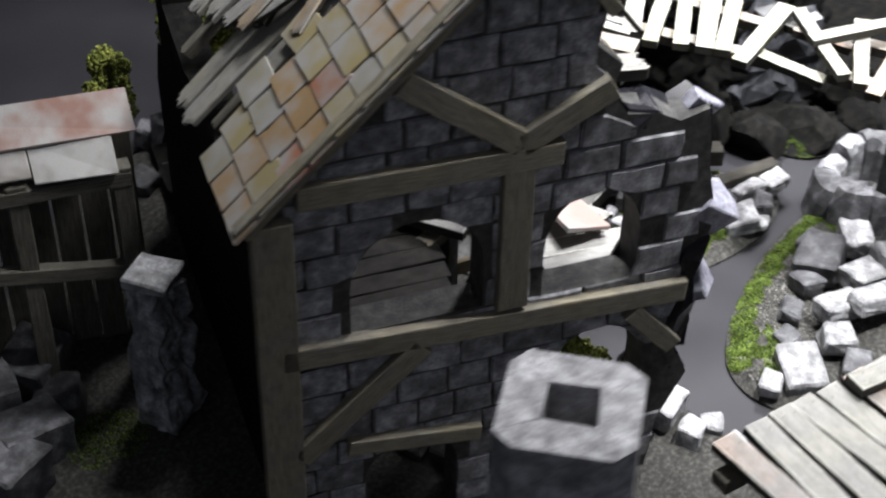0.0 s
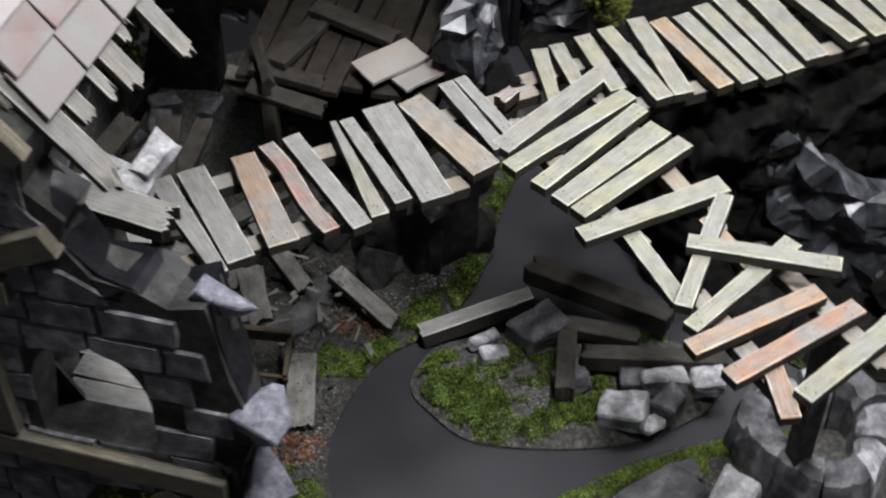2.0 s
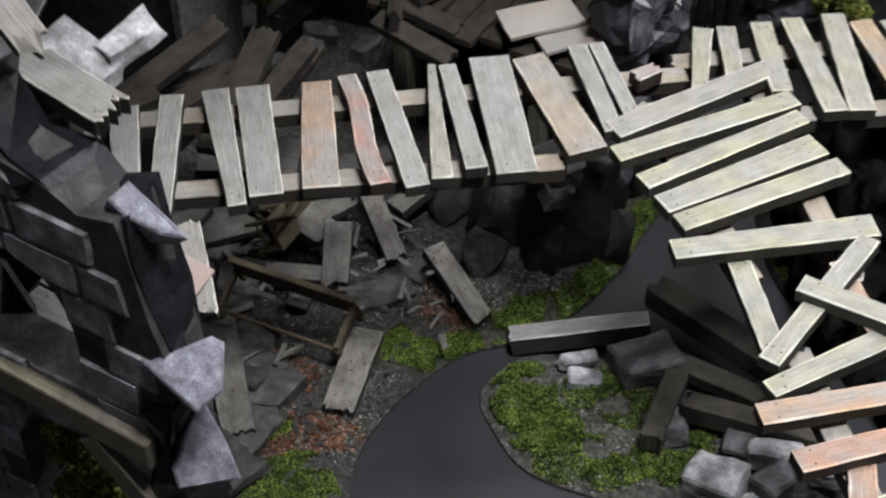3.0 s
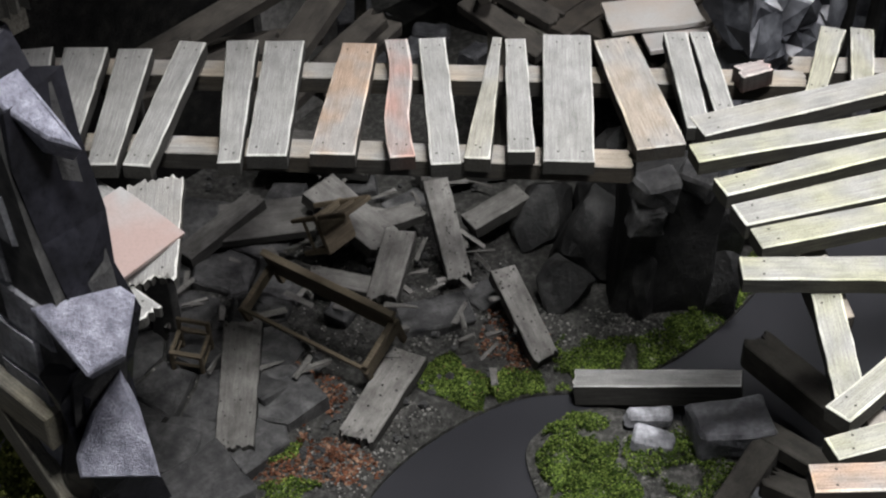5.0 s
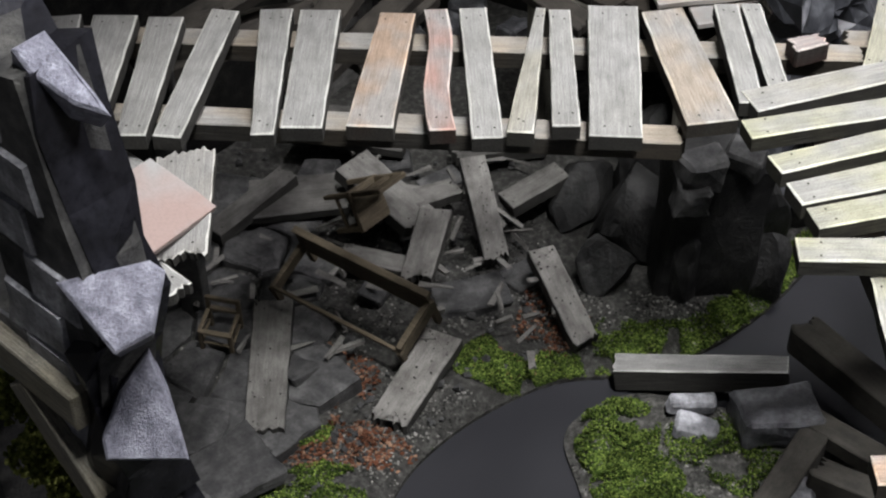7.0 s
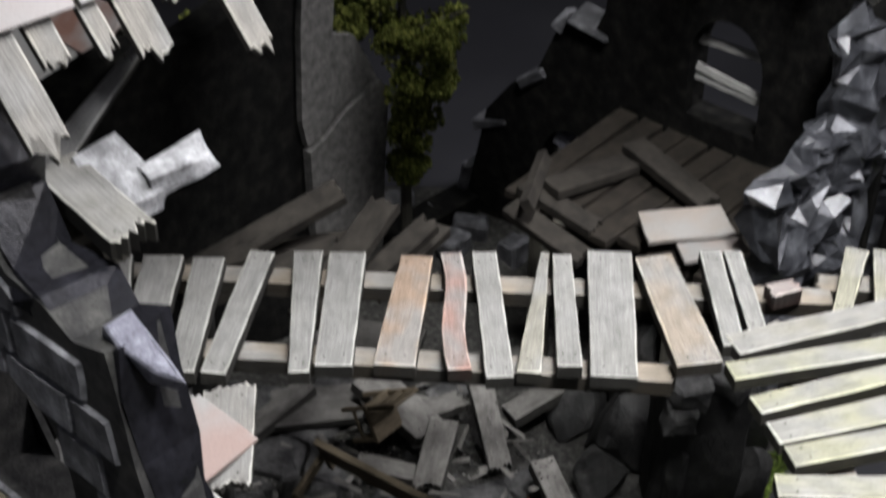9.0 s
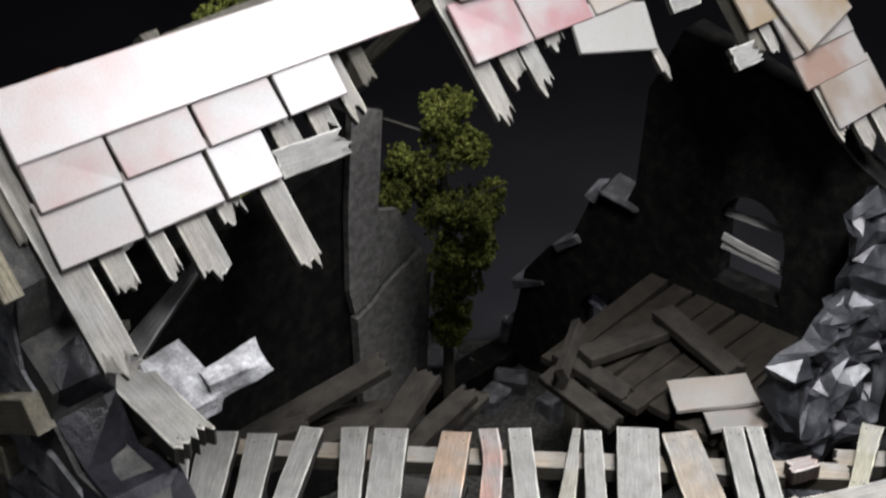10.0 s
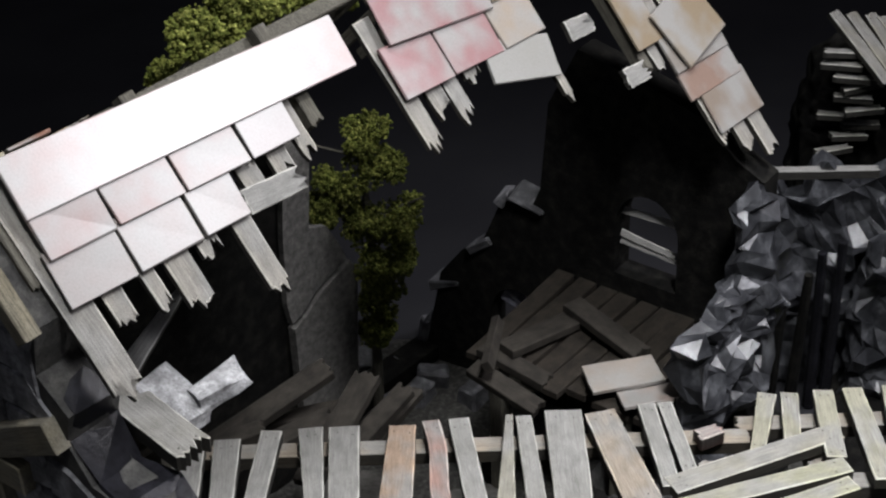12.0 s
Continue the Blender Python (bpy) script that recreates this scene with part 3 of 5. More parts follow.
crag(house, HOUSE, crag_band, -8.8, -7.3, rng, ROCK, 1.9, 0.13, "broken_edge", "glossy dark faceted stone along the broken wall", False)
RIGHTW = [(13.6, 0), (13.9, 8.8), (13.7, 11.4), (15.0, 11.9), (16.0, 12.0), (17.9, 12.5), (17.8, 14.5), (18.8, 15.8), (20.6, 14.2), (21.6, 10.4), (20.6, 7.8), (18.9, 7.0), (17.2, 5.8), (16.8, 0)]
crag(house, side, RIGHTW, -3.9, -2.8, rng, FOIL, 0.95, 0.34, "wall_stub", "crumpled shiny grey broken wall end", False)
LOWW = [(-7.8, 0), (-7.8, 6.6), (-7.0, 5.6), (-6.4, 3.6), (-5.6, 1.8), (-5.0, 1.2), (-4.8, 0)]
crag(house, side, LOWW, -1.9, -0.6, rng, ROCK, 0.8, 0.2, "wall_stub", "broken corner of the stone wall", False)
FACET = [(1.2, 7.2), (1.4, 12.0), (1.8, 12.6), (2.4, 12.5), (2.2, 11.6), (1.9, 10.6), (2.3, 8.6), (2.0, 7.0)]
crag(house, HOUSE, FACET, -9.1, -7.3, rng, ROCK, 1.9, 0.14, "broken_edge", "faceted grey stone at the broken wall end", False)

def chip(corners, n, depth, lift=0.12):
    """A flat broken facet of pale drybrushed stone in the dark wall edge, its glint painted in."""
    n = Vector(n).normalized()
    mid = sum((Vector(c) for c in corners), Vector()) / len(corners)
    bm = bmesh.new()
    top = [bm.verts.new(Vector(c) - mid + n * (lift + jitter(rng, 0.03))) for c in corners]
    low = [bm.verts.new((Vector(c) - mid) * 0.9 - n * depth) for c in corners]
    k = len(corners)
    for i in range(k):
        bm.faces.new((low[i], low[(i + 1) % k], top[(i + 1) % k], top[i]))
    bm.faces.new(top)
    bm.normal_update()
    bmesh.ops.recalc_face_normals(bm, faces=bm.faces[:])
    bmesh.ops.bevel(bm, geom=[e for e in bm.edges if all(v in top for v in e.verts)], offset=0.06, segments=1, affect="EDGES")
    part("chipped_stone", bm, PALE_VIOLET, gable, "", HOUSE @ pose(*mid))


# Pale drybrush plus the glint of the glossy edge, both in the colour.
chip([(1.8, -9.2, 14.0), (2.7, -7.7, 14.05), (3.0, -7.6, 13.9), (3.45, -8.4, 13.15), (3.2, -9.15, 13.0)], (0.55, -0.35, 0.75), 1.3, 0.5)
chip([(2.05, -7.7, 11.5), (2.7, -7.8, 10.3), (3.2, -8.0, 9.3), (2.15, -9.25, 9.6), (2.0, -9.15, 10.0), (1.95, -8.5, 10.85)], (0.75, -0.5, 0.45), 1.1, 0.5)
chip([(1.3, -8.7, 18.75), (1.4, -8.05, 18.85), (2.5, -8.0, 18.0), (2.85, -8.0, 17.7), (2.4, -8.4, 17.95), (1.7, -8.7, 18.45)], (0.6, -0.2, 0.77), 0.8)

# floors inside
# Near-black boards: the dimness inside the house is put into their colour.
for i in range(9):
    plank_part(house, -5.5 + i * 0.98, 16.3 + jitter(rng, 0.3), 8.3 + jitter(rng, 0.05), 90 + jitter(rng, 3), 7.4, 0.85, 0.85, rng, 0.3, name="floorboard", mat=WOOD_BLACK, base=HOUSE, colour=(0.9, 0.8, 0.7))
for x in (-4.6, 1.2):
    beam_part(house, (x, 19.5, 7.5), (x, 12.8, 7.5), 0.6, 0.45, rng, WOOD_DARK, HOUSE, "joist", up=(0, 0, 1))
    beam_part(house, (x, 13.1, 0.4), (x, 13.1, 7.5), 0.6, 0.6, rng, WOOD_DARK, HOUSE, "post")
for i in range(7):
    plank_part(house, -9.0 + i * 1.05, -6.0 + jitter(rng, 0.3), 18.2, 90 + jitter(rng, 3), 3.2, 0.95, 0.95, rng, 0.3, name="floorboard", mat=WOOD_DARK, base=HOUSE, jag=(0, 0.5))
beam_part(house, (-13, -5.8, 17.3), (-2.2, -5.8, 17.3), 0.7, 0.6, rng, WOOD_DARK, HOUSE, "joist", up=(0, 0, 1))
for i in range(4):
    plank_part(house, (-2.0 if i < 2 else -2.95) + jitter(rng, 0.15), -6.9 + i * 0.98, 10.9, jitter(rng, 3), 5.4 if i < 2 else 3.5, 0.95, 0.95, rng, 0.3, name="floorboard", base=HOUSE, colour=(1.2, 1.2, 1.2), jag=(0, 0.3))
beam_part(house, (-4.6, -6.6, 10.0), (-1.6, -6.6, 10.0), 0.6, 0.55, rng, WOOD_DARK, HOUSE, "joist", up=(0, 0, 1))
beam_part(house, (-4.6, -4.4, 10.0), (-1.6, -4.4, 10.0), 0.6, 0.55, rng, WOOD_DARK, HOUSE, "joist", up=(0, 0, 1))
beam_part(house, (-3.9, -4.4, 0.4), (-3.9, -4.4, 10.0), 0.6, 0.6, rng, WOOD_DARK, HOUSE, "post")
# Board colour darkened so that the left arch looks into shade.
for i in range(5):
    plank_part(house, -10.0 + jitter(rng, 0.2), -6.8 + i * 1.02, 10.9, jitter(rng, 3), 6.4, 0.95, 0.95, rng, 0.3, name="floorboard", base=HOUSE, mat=WOOD_BLACK)

# ---- the roof: boards below, shingles above ----
RIDGE_U, RIDGE_Z = -5.2, 27.0
SLOPE_R, SLOPE_L = math.atan(1.24), math.atan(0.95)
EAST_SLOPE = HOUSE @ pose(RIDGE_U, 0, RIDGE_Z, 0, math.degrees(SLOPE_R), 0)       # x down the slope, y along the ridge
WEST_SLOPE = HOUSE @ pose(RIDGE_U, 0, RIDGE_Z - 0.25, 0, 0, 180) @ pose(0, 0, 0, 0, math.degrees(SLOPE_L), 0)
roof = part("roof", (lambda b: (add_box(b, (0.5, 30.2, 0.5), HOUSE @ pose(-5.4, 6.2, 26.0, 0, 45, 0), 0.05), b)[1])(bmesh.new()), WOOD_DARK, house, "collapsed roof of painted card shingles on splintered boards")
ROSE, AMBER, MILK, TAN = (0.95, 0.5, 0.52), (1.08, 0.84, 0.58), (1.0, 0.97, 0.97), (0.82, 0.66, 0.46)


def shingle(base, s0, s1, y0, y1, lift, colour, turn=0.0, skew=0.058):
    """One card shingle between two distances down the slope and along the ridge, tipped up a little at its lower edge."""
    shift = skew * ((y0 + y1) / 2 + 7.7)
    long, wide = s1 - s0, y1 - y0
    bm = bmesh.new()
    add_box(bm, (long, wide - 0.06, 0.11), None, 0.025, 0.03, rng)
    part("shingle", bm, SHINGLE, roof, "", base @ pose((s0 + s1) / 2 + shift, (y0 + y1) / 2, lift, 0, -1.5 + jitter(rng, 0.8), turn + math.degrees(skew) * -1 + jitter(rng, 0.8)), colour)


bm = bmesh.new()
add_box(bm, (1.72, 12.1, 0.13), None, 0.03)
part("ridge_board", bm, RIDGE_CARD, roof, "long smooth pale ridge board", EAST_SLOPE @ pose(1.55, -1.75, 0.36, 0, 0, -3.3), (1.0, 0.82, 0.79))
for a, b in ((-7.85, -5.65), (-5.6, -3.3), (-3.25, -0.87), (-0.83, 1.1)):
    shingle(EAST_SLOPE, 1.7, 3.2, a, b, 0.28, (1.0, 0.71, 0.67) if a < -3 else (1.0, 0.93, 0.92))
for a, b in ((-8.0, -5.8), (-5.75, -3.5), (-3.45, -1.73)):
    shingle(EAST_SLOPE, 2.9, 4.5, a, b, 0.18, (1.0, 0.9, 0.87))
for a, b, c in ((5.4, 7.75, ROSE), (7.8, 10.3, ROSE), (10.35, 12.6, (1.05, 0.9, 0.75))):
    shingle(EAST_SLOPE, 1.9, 3.68, a, b, 0.22, c)
shingle(EAST_SLOPE, 3.4, 4.95, 9.2, 12.4, 0.18, (0.95, 0.95, 0.9), -14)
shingle(EAST_SLOPE, 0.2, 2.15, 5.9, 10.9, 0.36, ROSE, -4)
shingle(EAST_SLOPE, 0.3, 2.1, 10.9, 12.7, 0.3, AMBER)
shingle(EAST_SLOPE, 3.2, 5.9, 16.2, 17.9, 0.2, TAN)
shingle(EAST_SLOPE, 4.6, 7.0, 17.7, 20.9, 0.42, TAN, 14)
shingle(EAST_SLOPE, 5.6, 7.3, 17.4, 21.0, 0.2, (0.72, 0.66, 0.6))
shingle(EAST_SLOPE, 6.8, 8.4, 17.4, 21.0, 0.16, (0.8, 0.56, 0.46))
shingle(EAST_SLOPE, 8.2, 10.0, 18.0, 21.1, 0.12, (0.74, 0.62, 0.52))
shingle(EAST_SLOPE, 1.6, 4.2, 17.6, 21.0, 0.26, TAN)
# splintered boards under the shingles
for y, s0, s1, w in ((-7.75, 0.6, 6.9, 1.0), (-6.7, 0.6, 5.5, 0.7), (-5.5, 0.6, 5.7, 0.5), (-4.5, 0.6, 6.1, 0.9), (-3.4, 0.6, 5.2, 0.8), (-2.1, 0.8, 6.9, 0.75), (-1.0, 1.0, 4.6, 0.8), (0.2, 1.0, 4.4, 0.8), (1.3, 1.0, 4.2, 0.6),
                     (5.7, 1.6, 6.1, 0.75), (6.8, 1.6, 5.2, 0.8), (7.6, 1.7, 5.8, 0.7), (8.7, 1.8, 4.9, 0.8), (10.0, 1.8, 5.2, 0.8), (11.2, 1.9, 5.6, 0.7), (12.2, 2.0, 7.1, 0.4), (17.2, 2.4, 8.2, 0.6), (18.3, 2.4, 11.6, 0.8), (19.3, 2.4, 12.4, 0.8), (20.4, 2.4, 13.3, 0.9)):
    plank_part(roof, (s0 + s1) / 2, y, 0.02, 0, s1 - s0, w, w * 0.9, rng, 0.2, name="roof_board", base=EAST_SLOPE, jag=(0, 0.7), nails=False, colour=(1.1, 1.05, 0.98))
for s, y, ln in ((4.6, -0.6, 2.2), (5.4, 14.3, 1.3), (7.9, 15.7, 1.3)):
    plank_part(roof, s, y, 0.1, 85, ln, 0.75, 0.7, rng, 0.22, name="roof_board", base=EAST_SLOPE, jag=(0.1, 0.7), nails=False)
for y in (-8.2, -3.0, 2.2, 7.0, 12.5, 16.6, 20.8):
    beam_part(roof, (0.3, y, -0.3), (8.0 if y > 15 else 3.6, y, -0.3), 0.5, 0.45, rng, WOOD_DARK, EAST_SLOPE, "rafter", up=(0, 0, 1), jag=(0, 0.4))
for y in (8.6, 3.0, -2.2, -7.0, -12.5, -17.5, -20.6):
    beam_part(roof, (0.3, y, -0.4), (13.4, y, -0.4), 0.5, 0.45, rng, WOOD_DARK, WEST_SLOPE, "rafter", up=(0, 0, 1), jag=(0, 0.2))
# west slope: y runs the other way along the ridge
for k in range(10):
    s0 = 1.5 + k * 1.24
    y = 9.6
    for c in range(4):
        w = rng.uniform(1.5, 1.9)
        if c < 3 or rng.random() < 0.4:
            tint = rng.choice([(0.95, 0.66, 0.36), (0.9, 0.62, 0.34), (0.88, 0.76, 0.42), (0.95, 0.46, 0.3), (0.8, 0.76, 0.6)])
            shingle(WEST_SLOPE, s0, s0 + 1.5, y - w, y, 0.24 + 0.03 * c - 0.012 * k, tint, jitter(rng, 5) if c > 1 else 0, 0.0)
        y -= w
for k in range(13):
    y = 8.6 - k * 1.35
    ln = rng.uniform(8, 13) if k < 3 or rng.random() < 0.6 else rng.uniform(3, 8)
    plank_part(roof, 1.2 + ln / 2, y, 0.0, jitter(rng, 1.5), ln, 1.1, 1.0, rng, 0.2, name="roof_board", base=WEST_SLOPE, jag=(0, 0.8), nails=False, colour=(0.95, 0.92, 0.8), mat=WOOD if k > 2 else WOOD_DARK)
for k in range(9):
    plank_part(roof, rng.uniform(4, 10), rng.uniform(-6, 4.5), 0.3 + 0.05 * k, rng.uniform(-25, 25), rng.uniform(2.5, 4.5), 0.8, 0.7, rng, 0.2, name="roof_board", base=WEST_SLOPE, jag=(0.3, 0.5), nails=False, colour=rng.choice([AMBER, MILK]))

# ---- what carries the boardwalks ----
rng = random.Random(33)


def stringers(walkway, pairs, posts):
    for a, b in pairs:
        beam_part(walkway, (*a, DECK - 0.93), (*b, DECK - 0.93), 0.75, 0.5, rng, WOOD, None, "stringer", (1.1, 0.95, 0.78), (0.25, 0.25), (0, 0, 1))
    for x, y in posts:
        beam_part(walkway, (x, y, 0.2), (x, y, DECK - 0.96), 0.75, 0.7, rng, PLASTER, None, "post", up=(0, -1, 0))


stringers(WEST, [((-8.2, 0.95), (7.9, 1.15)), ((-8.0, 4.3), (12.6, 4.95))], [(-6.6, 0.9), (-6.0, 4.6)])
stringers(SOUTH, [((11.0, 3.6), (12.4, -4.3)), ((14.6, 4.6), (15.2, -3.4))], [])
stringers(EAST, [((12.2, 5.6), (29.4, 6.3)), ((15.2, 2.6), (29.4, 2.8))], [(21.0, 4.4), (27.0, 4.6)])
stringers(SOUTH, [((13.0, -7.0), (13.6, -12.6)), ((16.2, -6.4), (17.2, -12.2))], [(17.0, -9.6)])
# slipped and fallen planks of the broken stretch
for x, y, z, turn, ln, w, tilt, c in ((15.38, -7.16, 12.15, -37.3, 5.2, 0.66, (0, -2), (1.05, 1.05, 0.88)), (12.35, -5.3, 10.9, -84, 3.2, 0.66, (4, 8), YELLOW), (13.85, -5.9, 11.75, -134, 5.6, 0.62, (3, 2), (1.0, 1.0, 0.85)),
                                      (15.1, -5.6, 11.2, -80, 2.8, 0.55, (0, 6), (1.2, 0.85, 0.62)), (13.3, -12.0, 11.2, 75, 2.2, 0.7, (0, 0), (1.25, 0.75, 0.5)), (15.4, -4.2, 11.1, 70, 1.4, 0.5, (0, 8), GREY)):
    plank_part(SOUTH, x, y, z, turn, ln, w, w, rng, 0.42, tilt, colour=c)
plank_part(WEST, 11.1, 4.5, 11.5, 25, 0.9, 0.6, 0.5, rng, 0.5, colour=(1.2, 0.5, 0.42), jag=(0.2, 0.2), nails=False)


# ---- loose timber and rubble ----
def loose(name, label, x, y, z, turn, ln, w1, w2, thick=0.45, tilt=(0, 0), jag=(0, 0), mat=None, colour=(1, 1, 1), category="plank", group="fallen planks"):
    bm = bmesh.new()
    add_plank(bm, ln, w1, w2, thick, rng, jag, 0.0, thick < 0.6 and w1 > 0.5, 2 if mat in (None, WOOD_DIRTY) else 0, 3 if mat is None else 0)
    ob = part(name, bm, mat or WOOD, None, "", pose(x, y, z, tilt[0], tilt[1], turn), colour, (NAIL, EDGE_DARK, WORN_EDGE))
    return tagged(ob, label, category, group)


FALLEN = "grey splintered plank fallen among the rubble"
for x, y, z, turn, ln, w, th, tilt, jag, c in (
        (2.57, 8.58, 2.1, -72, 3.7, 0.84, 0.5, (0, 22.8), (0, 0.5), 0.9), (5.22, 5.48, 1.45, -63, 3.45, 0.86, 0.5, (0, 15.4), (0, 0.3), 1.25), (1.17, 1.97, 1.15, -110.6, 3.5, 1.2, 0.4, (0, 5), (0, 0.55), 1.3),
        (-3.17, 1.9, 1.35, -82.4, 5.2, 1.2, 0.5, (3, 1.1), (0.1, 0.6), 0.95), (0.86, 7.04, 1.8, -96.4, 2.9, 1.05, 0.35, (5, 7.9), (0, 0.5), 1.0), (-0.68, 9.11, 2.2, -36.3, 3.1, 1.4, 0.5, (0, 15.3), (0, 0.6), 0.95),
        (4.05, 9.92, 2.0, 36.6, 2.2, 0.92, 0.45, (0, -10.9), (0, 0), 0.9), (-0.66, 6.53, 1.5, -11.4, 2.5, 0.8, 0.3, (0, 0), (0.2, 0.1), 0.95), (-5.04, 8.69, 1.75, 53.2, 3.4, 0.83, 0.45, (0, -7.2), (0, 0.2), 0.7),
        (0.87, 9.5, 1.85, 35.3, 1.6, 0.9, 0.35, (0, 4.2), (0.2, 0.2), 0.8), (-3.64, 9.41, 1.5, 12, 3.2, 1.9, 0.3, (2, -2), (0, 0.1), 0.7), (-2.3, 13.0, 1.7, 172, 4.0, 2.2, 0.3, (2, 0), (0, 0), 0.6), (2.7, 12.6, 1.5, 20, 3.2, 1.0, 0.4, (0, 5), (0.2, 0.2), 0.6)):
    loose("plank", FALLEN, x, y, z, turn, ln, w, w * 0.95, th, tilt, jag, WOOD_DIRTY, (c, c, c))
# the debris island
loose("beam", "squared grey timber lying across the mossy debris island", 9.3, 3.0, 1.3, -5, 5.0, 0.75, 0.7, 0.8, (0, -9), (0.1, 0), None, (0.9, 0.9, 0.9), "beam", "island beams")
for x, y, z, turn, ln, w, th in ((14.3, 1.35, 2.35, -48, 6.3, 1.0, 0.9), (14.9, -2.4, 1.9, -24, 5.9, 0.75, 0.8), (11.7, -0.8, 1.6, 62, 3.8, 0.8, 0.8), (13.6, 0.0, 1.55, -35, 3.4, 0.8, 0.5)):
    loose("beam", "near-black timber on the debris island", x, y, z, turn, ln, w, w, th, (0, 2), (0.3, 0.3), WOOD_BLACK, (1.2, 1.2, 1.15), "beam", "island beams")


def stone(x, y, z, size, turn, mat, label, tilt=(0, 0), warp=0.14, name="stone", group="rubble stones", bevel=0.1):
    bm = bmesh.new()
    add_box(bm, size, None, min(bevel, min(size) * 0.2), warp * min(1, min(size)), rng)
    bmesh.ops.subdivide_edges(bm, edges=bm.edges[:], cuts=2, use_grid_fill=True)
    k = min(0.4, min(size) * 0.5)
    for v in bm.verts:
        p = v.co + Vector((x, y, z))
        v.co *= 1 + 0.06 * noise.noise(p * 1.3)
        v.co += Vector((noise.noise(p * 2.6), noise.noise(p * 2.6 + Vector((5, 1, 2))), noise.noise(p * 2.6 + Vector((1, 8, 4))))) * 0.24 * k
    return tagged(part(name, bm, mat, None, "", pose(x, y, z, tilt[0], tilt[1], turn)), label, name, group)


PALE, GREYS = "pale drybrushed stone block lying in the rubble", "dark grey stone block lying in the rubble"
for x, y, z, size, turn, mat in ((11.3, 1.2, 1.2, (2.3, 1.7, 0.9), 15, STONE), (9.05, 1.55, 1.1, (1.4, 0.5, 0.5), 8, GABLE_STONE), (9.15, 0.75, 0.95, (1.2, 0.8, 0.5), -10, GABLE_STONE),
                                 (14.9, -3.3, 1.2, (1.9, 0.85, 0.9), -18, STONE_PALE), (16.5, -4.0, 1.2, (1.3, 0.95, 0.9), -20, STONE_PALE), (12.7, -3.9, 1.0, (1.9, 1.3, 0.9), -40, STONE_PALE), (14.6, -4.3, 1.0, (1.3, 1.1, 1.0), 30, STONE),
                                 (13.9, -2.6, 1.0, (1.2, 1.0, 0.8), 60, STONE), (11.6, -1.6, 1.0, (1.4, 1.1, 0.9), 5, STONE), (13.6, -4.8, 0.7, (0.9, 0.7, 0.5), 15, STONE_PALE)):
    stone(x, y, z, size, turn, mat, PALE if mat is STONE_PALE else GREYS, (jitter(rng, 9), jitter(rng, 9)))
# flagstones and cliff rocks beside the house
FLAGS = [(2.4, 5.9, 1.8), (-2.2, 2.5, 1.9), (-3.6, -1.9, 2.2), (-4.8, -0.6, 1.8), (-1.2, 12.0, 1.8), (1.0, 11.0, 1.4), (-0.6, 5.6, 1.0), (4.0, 7.0, 1.3), (-3.4, 10.9, 1.6)]
for x, y, w in FLAGS:
    stone(x, y, 0.8 + jitter(rng, 0.15), (w * rng.uniform(0.9, 1.2), w * rng.uniform(0.7, 1.0), rng.uniform(0.3, 0.5)), rng.uniform(0, 90), PAVING, "cracked grey flagstone lying in the rubble", (jitter(rng, 9), jitter(rng, 9)), 0.35, "flagstone", "flagstones", 0.05)


def clip_cell(cell, px, py, nx, ny):
    """Keep the part of a polygon on the near side of a line through a point."""
    out = []
    for (ax, ay), (bx, by) in zip(cell, cell[1:] + cell[:1]):
        da, db = (ax - px) * nx + (ay - py) * ny, (bx - px) * nx + (by - py) * ny
        if da <= 0:
            out.append((ax, ay))
        if da * db < 0:
            k = da / (da - db)
            out.append((ax + (bx - ax) * k, ay + (by - ay) * k))
    return out


# crazy paving of the gutted ground floor: broken slabs with dark joints
seeds = [(-7.6 + 2.05 * i + (j % 2) * 0.9 + jitter(rng, 0.55), -5.2 + 1.75 * j + jitter(rng, 0.5)) for j in range(9) for i in range(4)]
for sx, sy in seeds:
    if sx > -1.0 - 0.25 * abs(sy - 4):
        continue
    cell = [(sx - 2, sy - 2), (sx + 2, sy - 2), (sx + 2, sy + 2), (sx - 2, sy + 2)]
    for ox, oy in seeds:
        d = math.hypot(ox - sx, oy - sy)
        if 0 < d < 4.5:
            nx, ny = (ox - sx) / d, (oy - sy) / d
            cell = clip_cell(cell, (sx + ox) / 2 - nx * 0.07, (sy + oy) / 2 - ny * 0.07, nx, ny)
    ring = []
    for (ax, ay), (bx, by) in zip(cell, cell[1:] + cell[:1]):
        cuts = max(1, int(math.hypot(bx - ax, by - ay) / 0.45))
        for k in range(cuts):
            w = 0.06 if k else 0.0
            ring.append((ax + (bx - ax) * k / cuts - sx + jitter(rng, w), ay + (by - ay) * k / cuts - sy + jitter(rng, w)))
    bm = bmesh.new()
    n = len(ring)
    levels = [[bm.verts.new((x * f, y * f, z + (jitter(rng, 0.04) if z > 0 else 0))) for x, y in ring] for f, z in ((1.0, -0.5), (1.0, 0.12), (0.93, 0.2), (0.5, 0.23))]
    for lo, hi in zip(levels, levels[1:]):
        for k in range(n):
            bm.faces.new((lo[k], lo[(k + 1) % n], hi[(k + 1) % n], hi[k]))
    bm.faces.new(levels[-1])
    tagged(part("flagstone", bm, PAVING, None, "", pose(sx, sy, 0.78 + jitter(rng, 0.12), jitter(rng, 5), jitter(rng, 5), 0)), "cracked grey flagstone in the gutted house floor", "flagstone", "paving")


